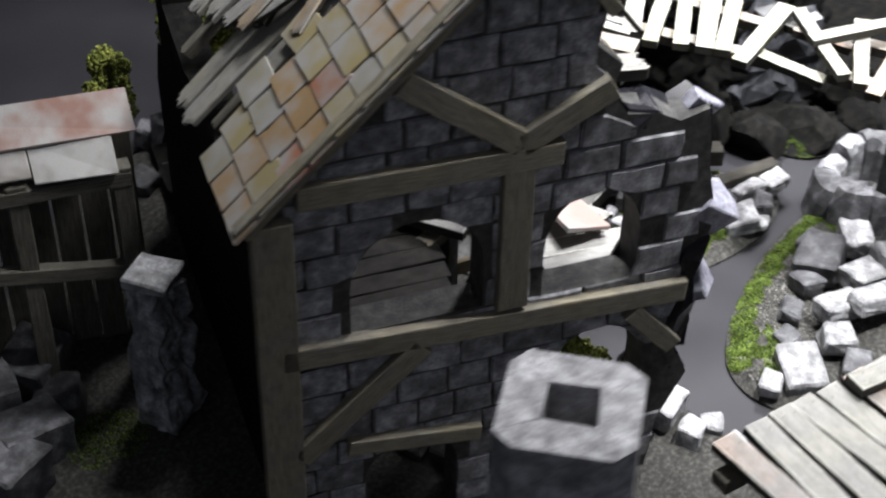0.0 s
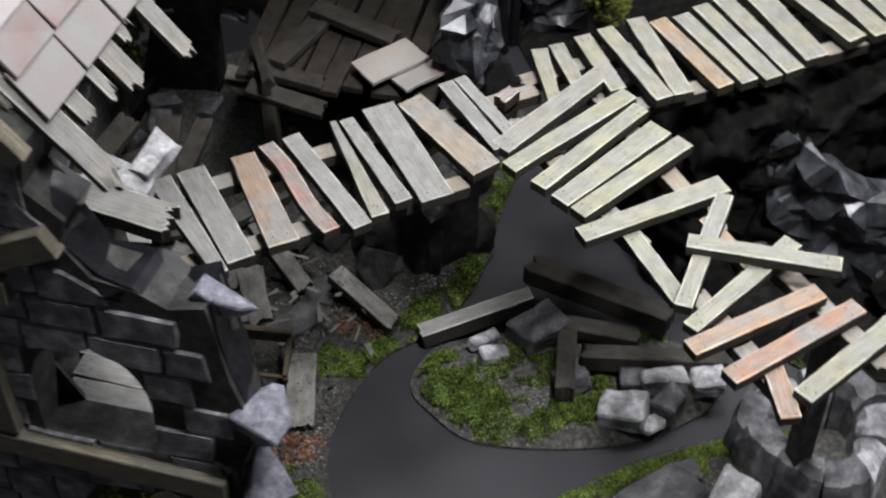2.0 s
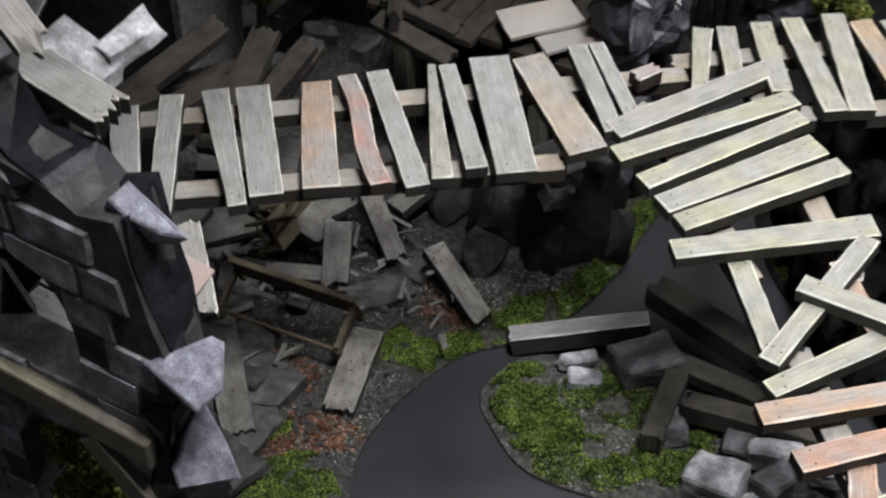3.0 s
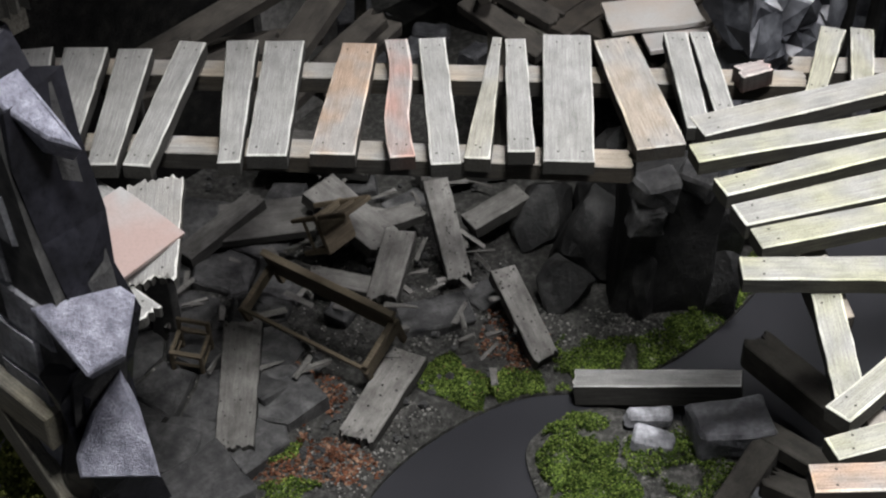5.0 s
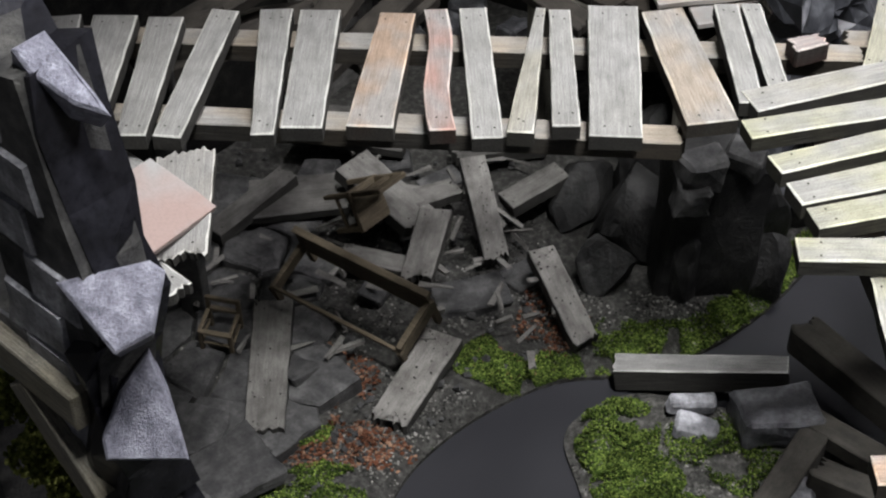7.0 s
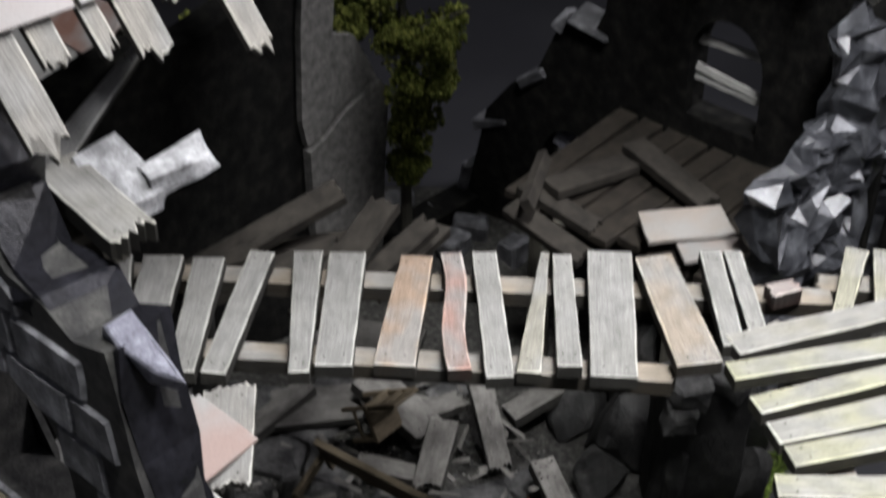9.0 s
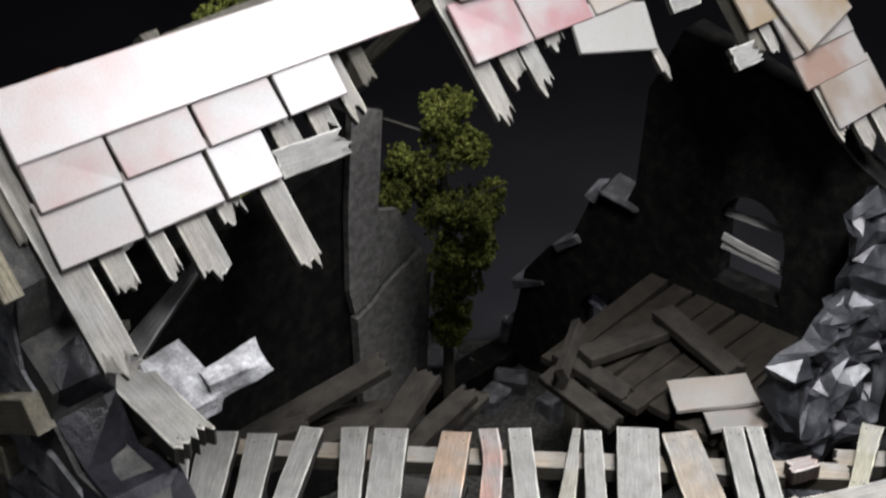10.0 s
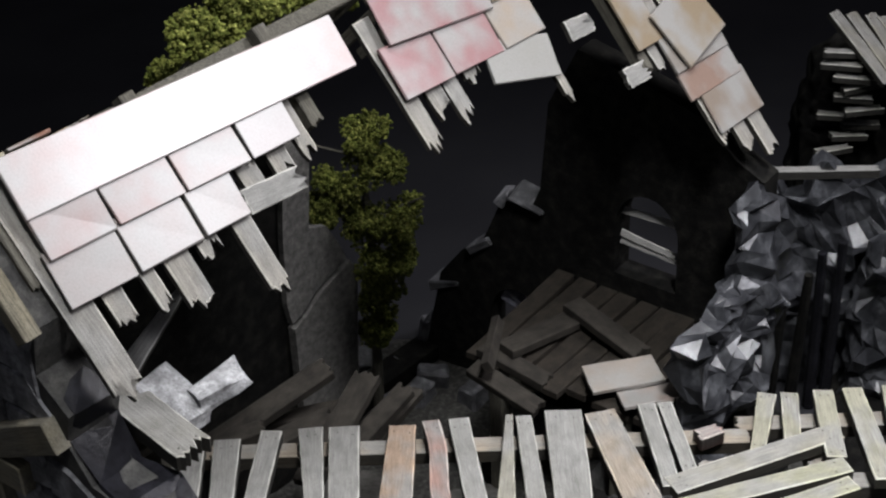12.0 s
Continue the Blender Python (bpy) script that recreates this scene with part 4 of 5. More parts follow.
def boulder(x, y, z, size, seed, mat, label, group="boulders"):
    """A split, layered rock with flat broken faces."""
    bm = bmesh.new()
    bmesh.ops.create_icosphere(bm, subdivisions=3, radius=1.0)
    r = random.Random(seed)
    cuts = [(Vector((jitter(r, 1), jitter(r, 1), jitter(r, 0.8))).normalized(), r.uniform(0.5, 0.8)) for _ in range(11)]
    for v in bm.verts:
        for n, d in cuts:
            over = v.co.dot(n) - d
            if over > 0:
                v.co -= n * over
        v.co += v.co.normalized() * 0.06 * noise.noise(v.co * 3 + Vector((seed * 5.0, 0, 0)))
        v.co = Vector((v.co.x * size[0] * 1.3, v.co.y * size[1] * 1.3, v.co.z * size[2] * 1.3))
    return tagged(part("rock", bm, mat, None, "", pose(x, y, z, 0, 0, seed * 47)), label, "rock", group)


# Dark rock taken nearly to black, holding the shade below the deck.
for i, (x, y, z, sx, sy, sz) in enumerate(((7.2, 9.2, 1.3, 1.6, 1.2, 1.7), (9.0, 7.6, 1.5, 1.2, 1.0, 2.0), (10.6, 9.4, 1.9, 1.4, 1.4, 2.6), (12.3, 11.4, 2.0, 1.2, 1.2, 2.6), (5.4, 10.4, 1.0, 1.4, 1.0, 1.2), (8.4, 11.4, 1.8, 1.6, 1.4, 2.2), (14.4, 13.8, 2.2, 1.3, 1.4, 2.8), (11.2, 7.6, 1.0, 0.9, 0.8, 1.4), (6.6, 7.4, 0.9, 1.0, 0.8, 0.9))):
    boulder(x, y, z, (sx, sy, sz), i + 1, CLIFF, "dark rock under the boardwalk, shade put into its colour")


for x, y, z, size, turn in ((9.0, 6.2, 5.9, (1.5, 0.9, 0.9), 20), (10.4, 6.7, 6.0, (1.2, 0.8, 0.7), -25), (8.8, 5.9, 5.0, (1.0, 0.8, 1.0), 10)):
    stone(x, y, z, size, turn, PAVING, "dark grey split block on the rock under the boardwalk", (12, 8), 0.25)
# Same rock colour, with the shade below the deck in it.
stone(9.5, 7.2, 2.9, (2.6, 1.7, 5.4), 10, CLIFF, "dark upright rock under the boardwalk, shade in its colour", (2, 2), 0.4, "rock", "boulders")

# ---- broken furniture: a bench and two chairs of brown card ----
def furniture(name, label, m, pieces, category):
    top = thing(name, m.translation, label, category)
    for nm, size, at, turn in pieces:
        bm = bmesh.new()
        add_box(bm, size, pose(*at, *turn), 0.02, 0.015, rng)
        part(nm, bm, WOOD_BROWN, top, "", m)
    return top


furniture("bench", "brown wooden bench lying tipped over, its seat gone", pose(-0.95, 4.35, 1.5, 24, 4, -27), [
    ("back_board", (4.8, 0.16, 1.3), (0, 0.85, 0.78), (0, 0, 0)), ("top_rail", (4.9, 0.24, 0.14), (0, 0.85, 1.46), (0, 0, 0)), ("front_rail", (4.6, 0.13, 0.2), (0, -0.85, 0.75), (0, 0, 0)),
    ("side_panel", (0.16, 1.8, 0.5), (-2.32, 0, 0.55), (0, 0, 0)), ("side_panel", (0.16, 1.8, 0.5), (2.32, 0, 0.55), (0, 0, 0)), ("arm_rest", (0.2, 1.7, 0.12), (2.32, 0, 1.0), (0, 0, 0)),
    ("leg", (0.2, 0.2, 1.3), (-2.32, -0.85, 0.1), (0, 0, 0)), ("leg", (0.2, 0.2, 1.3), (2.32, -0.85, 0.1), (0, 0, 0)), ("leg", (0.2, 0.2, 1.5), (-2.32, 0.85, 0.2), (0, 0, 0)), ("leg", (0.2, 0.2, 1.5), (2.32, 0.85, 0.2), (0, 0, 0))], "bench")
CHAIR = [("seat", (1.25, 1.2, 0.14), (0, 0, 0.95), (0, 0, 0)), ("leg", (0.14, 0.14, 0.95), (-0.52, -0.5, 0.45), (0, 0, 0)), ("leg", (0.14, 0.14, 0.95), (0.52, -0.5, 0.45), (0, 0, 0)),
         ("leg", (0.14, 0.14, 2.1), (-0.52, 0.5, 1.02), (0, 0, 0)), ("leg", (0.14, 0.14, 2.1), (0.52, 0.5, 1.02), (0, 0, 0)), ("top_rail", (1.2, 0.12, 0.3), (0, 0.5, 1.95), (0, 0, 0)), ("back_rail", (1.0, 0.1, 0.22), (0, 0.5, 1.5), (0, 0, 0)),
         ("stretcher", (0.1, 0.95, 0.1), (-0.52, 0, 0.4), (0, 0, 0)), ("stretcher", (0.1, 0.95, 0.1), (0.52, 0, 0.4), (0, 0, 0)), ("stretcher", (1.0, 0.1, 0.1), (0, -0.5, 0.4), (0, 0, 0))]
FRAME_CHAIR = [(nm, (w, d, h if h < 1.5 else 1.6), (x, y, z if h < 1.5 else 0.8), t) for nm, (w, d, h), (x, y, z), t in CHAIR[1:] if nm not in ("top_rail", "back_rail")]
FRAME_CHAIR += [("seat_rail", (1.15, 0.16, 0.14), (0, -0.5, 0.95), (0, 0, 0)), ("seat_rail", (1.15, 0.16, 0.14), (0, 0.5, 1.0), (0, 0, 0)), ("seat_rail", (0.14, 0.95, 0.14), (-0.52, 0, 0.95), (0, 0, 0)), ("seat_rail", (0.14, 0.95, 0.14), (0.52, 0, 0.95), (0, 0, 0)), ("top_rail", (1.1, 0.12, 0.2), (0, 0.5, 1.5), (0, 0, 0))]
furniture("chair", "small brown wooden chair without a seat on the flagstones", pose(-4.85, 3.1, 0.95, 8, 3, -6) @ Matrix.Scale(0.9, 4), FRAME_CHAIR, "chair")
furniture("chair", "small brown wooden chair tipped onto its side in the rubble", pose(-1.9, 8.2, 2.1, 62, 8, 62) @ Matrix.Scale(1.15, 4), CHAIR, "chair")

# ---- attic debris on the broken gable ----
loose("plank", "thick grey plank with a splintered end on the wall top", -5.15, -4.38, 19.55, -43, 3.3, 1.15, 1.1, 0.5, (0, 3), (0, 0.4), None, (0.8, 0.78, 0.72), "plank", "attic planks")
stone(-3.75, -2.75, 19.35, (1.6, 0.65, 0.55), 38, STONE_PALE, "white splintered stone block on the attic boards", (4, -8), 0.3, bevel=0.02)
stone(-4.95, -3.3, 19.2, (1.9, 1.3, 0.5), -38, STONE_PALE, "pale broken slab on the attic boards", (0, 14), 0.3, bevel=0.02)
loose("plank", "bent grey splinter standing up from the attic boards", -5.9, -1.7, 20.0, 40, 3.4, 0.75, 0.3, 0.2, (30, -42), (0, 0.5), None, (0.9, 0.9, 0.95), "plank", "attic planks")
# tile and board at the edge of the inner floor
stone(-3.9, -3.3, 11.5, (2.3, 2.0, 0.2), 62, SHINGLE, "reddish card tile hanging over the floor edge", (16, 4), 0.12, "tile", "floor tiles", 0.02).color = (1.0, 0.74, 0.67, 1)
loose("plank", "pale ragged board under the reddish tile", -3.35, -2.6, 11.15, -80, 3.4, 1.4, 1.3, 0.25, (6, 4), (0.3, 0.4), None, (1.05, 1.02, 0.98), "plank", "attic planks")
stone(8.75, 11.15, 8.85, (2.9, 1.8, 0.18), 14, SHINGLE, "grey card tile on the upper floor", (-3, 0), 0.05, "tile", "floor tiles", 0.02).color = (1.0, 0.9, 0.8, 1)
stone(9.6, 9.9, 8.75, (2.2, 1.2, 0.16), 14, SHINGLE, "grey card tile on the upper floor", (-8, 0), 0.05, "tile", "floor tiles", 0.02).color = (1.05, 0.85, 0.75, 1)
# These planks and the leaning ones hold the inside's shade in their colour.
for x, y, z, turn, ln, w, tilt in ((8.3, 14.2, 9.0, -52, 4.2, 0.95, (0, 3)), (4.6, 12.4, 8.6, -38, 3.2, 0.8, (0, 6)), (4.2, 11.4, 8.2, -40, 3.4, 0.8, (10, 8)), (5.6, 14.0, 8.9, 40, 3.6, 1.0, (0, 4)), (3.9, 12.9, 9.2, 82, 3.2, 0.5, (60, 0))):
    loose("plank", "dark dusty plank on the collapsed upper floor", x, y, z, turn, ln, w, w, 0.35, tilt, (0, 0.2), WOOD_BLACK, (1.1, 1.05, 1.0), "plank", "floor planks")
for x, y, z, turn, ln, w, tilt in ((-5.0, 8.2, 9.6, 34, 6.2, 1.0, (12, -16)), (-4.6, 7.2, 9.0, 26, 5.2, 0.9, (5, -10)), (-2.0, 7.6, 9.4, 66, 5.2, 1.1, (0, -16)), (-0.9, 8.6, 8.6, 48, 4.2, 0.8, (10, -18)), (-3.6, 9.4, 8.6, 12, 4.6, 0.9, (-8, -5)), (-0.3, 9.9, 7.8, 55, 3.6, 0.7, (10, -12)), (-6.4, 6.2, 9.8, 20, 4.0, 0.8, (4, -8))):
    loose("plank", "dark plank leaning in the gutted house", x, y, z, turn, ln, w, w * 0.9, 0.4, tilt, (0.1, 0.3), WOOD_BLACK, (1.3, 1.25, 1.2), "plank", "leaning planks")

# ---- the free chimney in front of the house ----
rng = random.Random(44)
chimney = thing("chimney", (-20.8, -12.6, 0), "square pale stone chimney with a dark flue, standing free", "chimney")


def add_tube(bm, outer, inner, z0, z1):
    """A square shaft with cut corners and a square flue."""
    rings = []
    for half, z in ((outer * 1.12, z0), (outer, z1), (inner, z1), (inner * 0.9, z1 - 6)):
        c = half * 0.72 if half >= outer else half * 0.92
        rings.append([bm.verts.new((x + jitter(rng, 0.06), y + jitter(rng, 0.06), z + jitter(rng, 0.05))) for x, y in ((half, -c), (half, c), (c, half), (-c, half), (-half, c), (-half, -c), (-c, -half), (c, -half))])
    for a, b in zip(rings, rings[1:]):
        for i in range(8):
            bm.faces.new((a[i], a[(i + 1) % 8], b[(i + 1) % 8], b[i]))
    bm.faces.new(rings[-1])


bm = bmesh.new()
add_tube(bm, 1.85, 0.72, 1.5, 20.0)
part("shaft", bm, STONE_PALE, chimney, "", pose(-20.8, -12.6, 0.1, 0, 0, 24))
bm = bmesh.new()
add_box(bm, (4.8, 4.8, 2.2), None, 0.2, 0.12, rng)
part("plinth", bm, STONE, chimney, "", pose(-20.8, -12.6, 1.1, 0, 0, 24))

# ---- lean-to with a plank roof on the blind side of the house ----
shed = thing("lean_to", (-14, 13, 0), "dark lean-to shed with a warped reddish card roof, shade painted in", "shed")
LEAN = HOUSE @ pose(-16.8, 5.9, 13.85, 0, 0, 90) @ pose(0, 0, 0, 0, 0, 180) @ pose(0, 0, 0, 0, 33, 0)  # x down the slope towards the gable side, y along the ridge
# Panel colours darkened to hold the shade the house casts on this roof.
for a, b, s0, s1, c in ((-9.5, 0.1, 0.0, 1.95, (0.7, 0.4, 0.32)), (-4.2, -0.9, 1.8, 3.6, (0.5, 0.48, 0.45)), (-9.5, -4.3, 1.8, 3.2, (0.5, 0.45, 0.4))):
    bm = bmesh.new()
    add_box(bm, (s1 - s0, b - a, 0.12), None, 0.03, 0.08, rng)
    part("roof_panel", bm, SHINGLE, shed, "", LEAN @ pose((s0 + s1) / 2, (a + b) / 2, 0.2 - 0.06 * s0, 0, -2, jitter(rng, 2)), c)
for x in (-25.2, -21.8, -17.6):
    beam_part(shed, (x, 3.4, 0.4), (x, 3.4, 11.9), 0.8, 0.8, rng, WOOD_DARK, HOUSE, "post")
beam_part(shed, (-26.0, 3.3, 11.4), (-17.2, 3.3, 11.4), 0.7, 0.6, rng, WOOD_DARK, HOUSE, "beam", up=(0, 0, 1))
beam_part(shed, (-25.6, 3.2, 8.0), (-17.4, 3.2, 6.6), 0.7, 0.5, rng, WOOD_DARK, HOUSE, "rail")
beam_part(shed, (-25.6, 5.9, 12.9), (-16.9, 5.9, 13.0), 0.6, 0.6, rng, WOOD_DARK, HOUSE, "ridge_beam", up=(0, 0, 1))
for k in range(7):
    plank_part(shed, -24.8 + 1.25 * k, 6.2, 6.4 + jitter(rng, 0.4), 0, 12.4, 1.15, 1.1, rng, 0.25, (90, 90), name="wall_board", base=HOUSE, mat=WOOD_DARK)
pole = thing("pole", (-15.4, 4.2, 0), "tall dark leaning pole beside the house", "pole")
bm = bmesh.new()
bmesh.ops.create_cone(bm, cap_ends=True, segments=10, radius1=0.5, radius2=0.3, depth=19.0, matrix=pose(-15.0, 3.0, 9.4, -4, 5, 0))
part("pole_shaft", bm, WOOD_DARK, pole)
stump = crag(None, pose(-13.9, 10.2, 0), [(-1.0, 0), (-0.9, 8.2), (0.9, 8.4), (1.2, 0)], -0.9, 0.9, rng, GABLE_STONE, 0.9, 0.2, "stone_pillar", "")
tagged(stump, "broken grey stone pillar beside the lean-to", "pillar")
for x, y, z, size, turn in ((-15.6, 16.6, 1.4, (3.0, 2.4, 2.4), 20), (-18.9, 13.4, 1.4, (3.2, 2.6, 2.2), -15), (-16.4, 14.3, 1.0, (2.2, 1.9, 1.6), 40), (-21.0, 12.3, 1.5, (2.8, 2.4, 2.6), 10), (-18.6, 16.2, 1.6, (2.6, 2.2, 2.8), 65)):
    stone(x, y, z, size, turn, STONE, "grey stone block heaped beside the lean-to", (jitter(rng, 8), jitter(rng, 8)), group="lean-to rubble")
stone(-13.9, 10.2, 8.6, (2.2, 1.9, 0.5), 20, STONE_PALE, "pale cap stone on the broken pillar", (3, 4))

# ---- the stony south bank: well ring, blocks, slabs ----
well = thing("well", (18.9, -8.2, 0), "round broken well ring of crumpled grey stone", "well")
for k in range(9):
    a0, a1 = k * math.tau / 9 + 0.02, (k + 1) * math.tau / 9 - 0.02
    tall = 2.7 + 0.35 * math.sin(2 * a0 + 1) + jitter(rng, 0.15)
    bm = bmesh.new()
    rows = []
    for q in range(5):
        a = a0 + (a1 - a0) * q / 4
        swell = 1 + 0.09 * math.sin(3 * a + 0.6)
        rows.append([bm.verts.new((r * swell * math.cos(a) + jitter(rng, 0.1), r * swell * math.sin(a) + jitter(rng, 0.1), z + (jitter(rng, 0.14) if z > 0.3 else 0))) for r, z in ((3.2, 0.1), (3.05, tall * 0.55), (2.85, tall * 0.92), (2.4, tall), (1.85, tall * 0.97), (1.6, tall * 0.8), (1.5, 0.1))])
    for p, q in zip(rows, rows[1:]):
        for i in range(7):
            bm.faces.new((p[i], p[(i + 1) % 7], q[(i + 1) % 7], q[i]))
    bm.faces.new(rows[0])
    bm.faces.new(rows[-1][::-1])
    part("ring_stone", bm, GABLE_STONE if k % 3 else STONE, well, "", pose(18.8, -8.4, 0))
for x, y, z, size, turn, mat in ((4.6, -11.1, 0.95, (2.6, 1.9, 0.9), 40, STONE_PALE), (3.2, -10.3, 0.7, (1.4, 1.0, 0.6), 10, STONE_PALE), (7.3, -11.6, 1.0, (1.5, 1.4, 1.0), 35, STONE_PALE), (8.9, -10.9, 1.5, (2.4, 1.3, 0.9), -28, STONE_PALE), (9.8, -12.2, 2.0, (2.6, 1.3, 0.9), -30, STONE_PALE),
                                 (8.0, -9.0, 0.9, (1.3, 1.0, 0.7), 20, STONE), (10.2, -8.8, 1.0, (1.5, 1.2, 0.9), 60, STONE), (12.0, -8.6, 1.3, (2.9, 2.2, 1.3), 15, STONE), (13.4, -7.6, 0.9, (1.5, 1.0, 0.7), -10, STONE), (6.2, -9.6, 0.8, (1.1, 0.9, 0.6), 70, STONE),
                                 (14.6, -9.4, 1.2, (2.0, 1.6, 1.1), 30, STONE_PALE), (11.8, -10.8, 1.4, (2.2, 1.6, 1.0), -20, STONE_PALE), (6.2, -13.0, 0.9, (1.8, 1.2, 0.8), 15, STONE), (13.4, -11.9, 1.5, (2.3, 1.5, 1.2), 45, STONE_PALE), (16.2, -11.2, 1.1, (1.8, 1.4, 1.0), 5, STONE), (9.6, -14.2, 1.2, (2.4, 1.5, 1.0), 25, STONE_PALE)):
    stone(x, y, z, size, turn, mat, PALE if mat is STONE_PALE else GREYS, (jitter(rng, 12), jitter(rng, 12)))
for x, y, sz, t in ((-1.4, -7.2, 1.5, 0), (-0.8, -9.2, 0.9, 30), (-0.6, -5.8, 0.8, 50), (-1.9, -8.8, 1.1, 10), (-1.0, -10.6, 0.7, 70)):
    stone(x, y, sz * 0.5 + 0.1, (sz * 1.2, sz, sz * 1.3), t, STONE_PALE, "pale rubble stone fallen from the house wall", (jitter(rng, 15), jitter(rng, 15)))

for x, y, size, t in ((-2.4, 22.6, 1.5, 10), (-1.2, 22.0, 1.2, 40), (0.2, 20.3, 1.3, 70), (-1.1, 19.6, 1.0, 25), (0.8, 21.6, 1.4, 0), (2.7, 20.2, 1.3, 55), (1.0, 25.4, 1.6, 30)):
    stone(x, y, 0.9, (size, size * 0.8, size * 0.7), t, STONE, "grey rubble stone beside the broken back wall", (jitter(rng, 12), jitter(rng, 12)), group="back wall rubble")

NEAR = thing("boardwalk", (-3, -19, 0), "white weathered plank boardwalk along the near bank", "boardwalk", "boardwalk runs")
for i in range(15):
    nx, ny = -10.6 + 1.12 * i, -13.4 - 0.46 * i
    ln = rng.uniform(5.0, 6.0)
    plank_part(NEAR, nx - 0.4 * ln / 2, ny - 0.91 * ln / 2, DECK - 0.8 + jitter(rng, 0.08), 66 + jitter(rng, 7), ln, 1.05, 1.0, rng, 0.42, colour=(1.1, 1.1, 1.02) if i % 5 else (1.15, 0.95, 0.85))
plank_part(NEAR, -3.6, -17.3, DECK - 0.3, -27, 5.6, 0.9, 0.9, rng, 0.42, colour=(1.1, 1.1, 1.02))
for o in (0.9, 4.4):
    beam_part(NEAR, (-11.4 - 0.4 * o, -13.0 - 0.91 * o, DECK - 1.85), (6.4 - 0.4 * o, -20.4 - 0.91 * o, DECK - 1.85), 0.7, 0.6, rng, WOOD_DARK, None, "stringer", up=(0, 0, 1))
for x, y in ((-9.6, -17.0), (1.8, -21.2)):
    beam_part(NEAR, (x, y, 0.2), (x, y, DECK - 1.8), 0.75, 0.7, rng, PLASTER, None, "post")

# ---- black rocks added for the shaded hollow under the far deck, and ruins beyond ----
east = crag(None, pose(0, 0, 0), [(17.6, 0), (17.9, 7.6), (19.5, 9.6), (22.0, 9.9), (24.6, 8.0), (26.5, 9.6), (30.5, 9.8), (33.0, 6.0), (36, 0)], 1.2, 7.4, rng, NEAR_BLACK, 1.6, 0.4, "cliff")
tagged(east, "black rock face added for the dark hollow under the far boardwalk", "cliff")
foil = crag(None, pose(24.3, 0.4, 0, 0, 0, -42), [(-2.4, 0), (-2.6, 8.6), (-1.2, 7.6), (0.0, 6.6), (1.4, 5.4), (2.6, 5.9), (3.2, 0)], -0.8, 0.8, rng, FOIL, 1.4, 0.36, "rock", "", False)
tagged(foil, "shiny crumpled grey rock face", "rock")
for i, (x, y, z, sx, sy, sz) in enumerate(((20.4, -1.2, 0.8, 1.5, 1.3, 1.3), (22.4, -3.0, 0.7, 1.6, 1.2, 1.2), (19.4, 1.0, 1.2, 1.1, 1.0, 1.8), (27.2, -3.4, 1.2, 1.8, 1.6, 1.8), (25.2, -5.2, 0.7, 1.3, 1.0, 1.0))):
    boulder(x, y, z, (sx, sy, sz), i + 20, NEAR_BLACK, "black boulder added in the dark hollow by the cliff")
ruin = thing("ruined_wall", (18, 22, 0), "crumpled shiny grey ruined wall with dark standing poles", "wall")
crag(ruin, pose(0, 22.6, 0), [(14.9, 0), (15.1, 9.6), (15.6, 11.2), (16.8, 9.9), (17.6, 10.2), (18.6, 11.8), (19.6, 10.2), (20.6, 10.8), (22.5, 12.5), (26, 12), (26, 0)], -0.6, 0.9, rng, FOIL, 1.0, 0.36, "wall_stub", "crumpled shiny grey wall crest", False)
crag(ruin, pose(0, 20.6, 0), [(20.0, 0), (19.9, 4.2), (20.4, 8.6), (21.6, 9.4), (22.6, 6), (22.6, 0)], -0.7, 0.9, rng, FOIL, 1.0, 0.36, "wall_stub", "crumpled shiny grey wall end", False)
for x, y, h in ((16.4, 19.6, 8.4), (17.4, 19.8, 7.4), (18.2, 20.2, 8.2), (19.0, 20.4, 8.8), (15.8, 20.4, 7.0)):
    bm = bmesh.new()
    bmesh.ops.create_cone(bm, cap_ends=True, segments=8, radius1=0.3, radius2=0.22, depth=h, matrix=pose(x, y, h / 2 + 0.1, jitter(rng, 3), jitter(rng, 3), 0))
    part("pole", bm, NEAR_BLACK if x < 18 else ROCK, ruin)
beam_part(ruin, (15.2, 22.2, 11.3), (20.6, 22.2, 11.3), 0.5, 0.4, rng, WOOD, None, "top_beam", (0.9, 0.9, 0.9), (0.2, 0.2), (0, 0, 1))
hut = thing("hut", (21.5, 30, 0), "distant ruined hut with stacked grey roof planks", "hut")
crag(hut, pose(0, 31.5, 0), [(18.8, 0), (18.9, 9.4), (19.6, 12.4), (22, 13.2), (27, 13.4), (27, 0)], -1.5, 1.5, rng, NEAR_BLACK, 1.5, 0.3, "wall_stub")
for i in range(9):
    plank_part(hut, 21.0 + 0.75 * i, 29.2, 14.0 - 0.1 * i, 118 + jitter(rng, 6), 4.4, 0.7, 0.6, rng, 0.3, (0, -28), (0.2, 0.2), name="roof_plank", colour=(0.85, 0.82, 0.72))
for i in range(10):
    plank_part(hut, 20.0 + 1.5 * rng.random(), 29.0 + jitter(rng, 0.4), 8.8 + 0.55 * i, jitter(rng, 16), 1.8, 0.5, 0.5, rng, 0.3, (0, jitter(rng, 6)), (0.3, 0.3), name="wall_plank", colour=(0.75, 0.75, 0.7), nails=False)


# ---- moss, gravel, leaf litter and foam foliage ----
OCTA = [(1, 0, 0), (-1, 0, 0), (0, 1, 0), (0, -1, 0), (0, 0, 1), (0, 0, -1)]
OCTA_F = [(0, 2, 4), (2, 1, 4), (1, 3, 4), (3, 0, 4), (2, 0, 5), (1, 2, 5), (3, 1, 5), (0, 3, 5)]


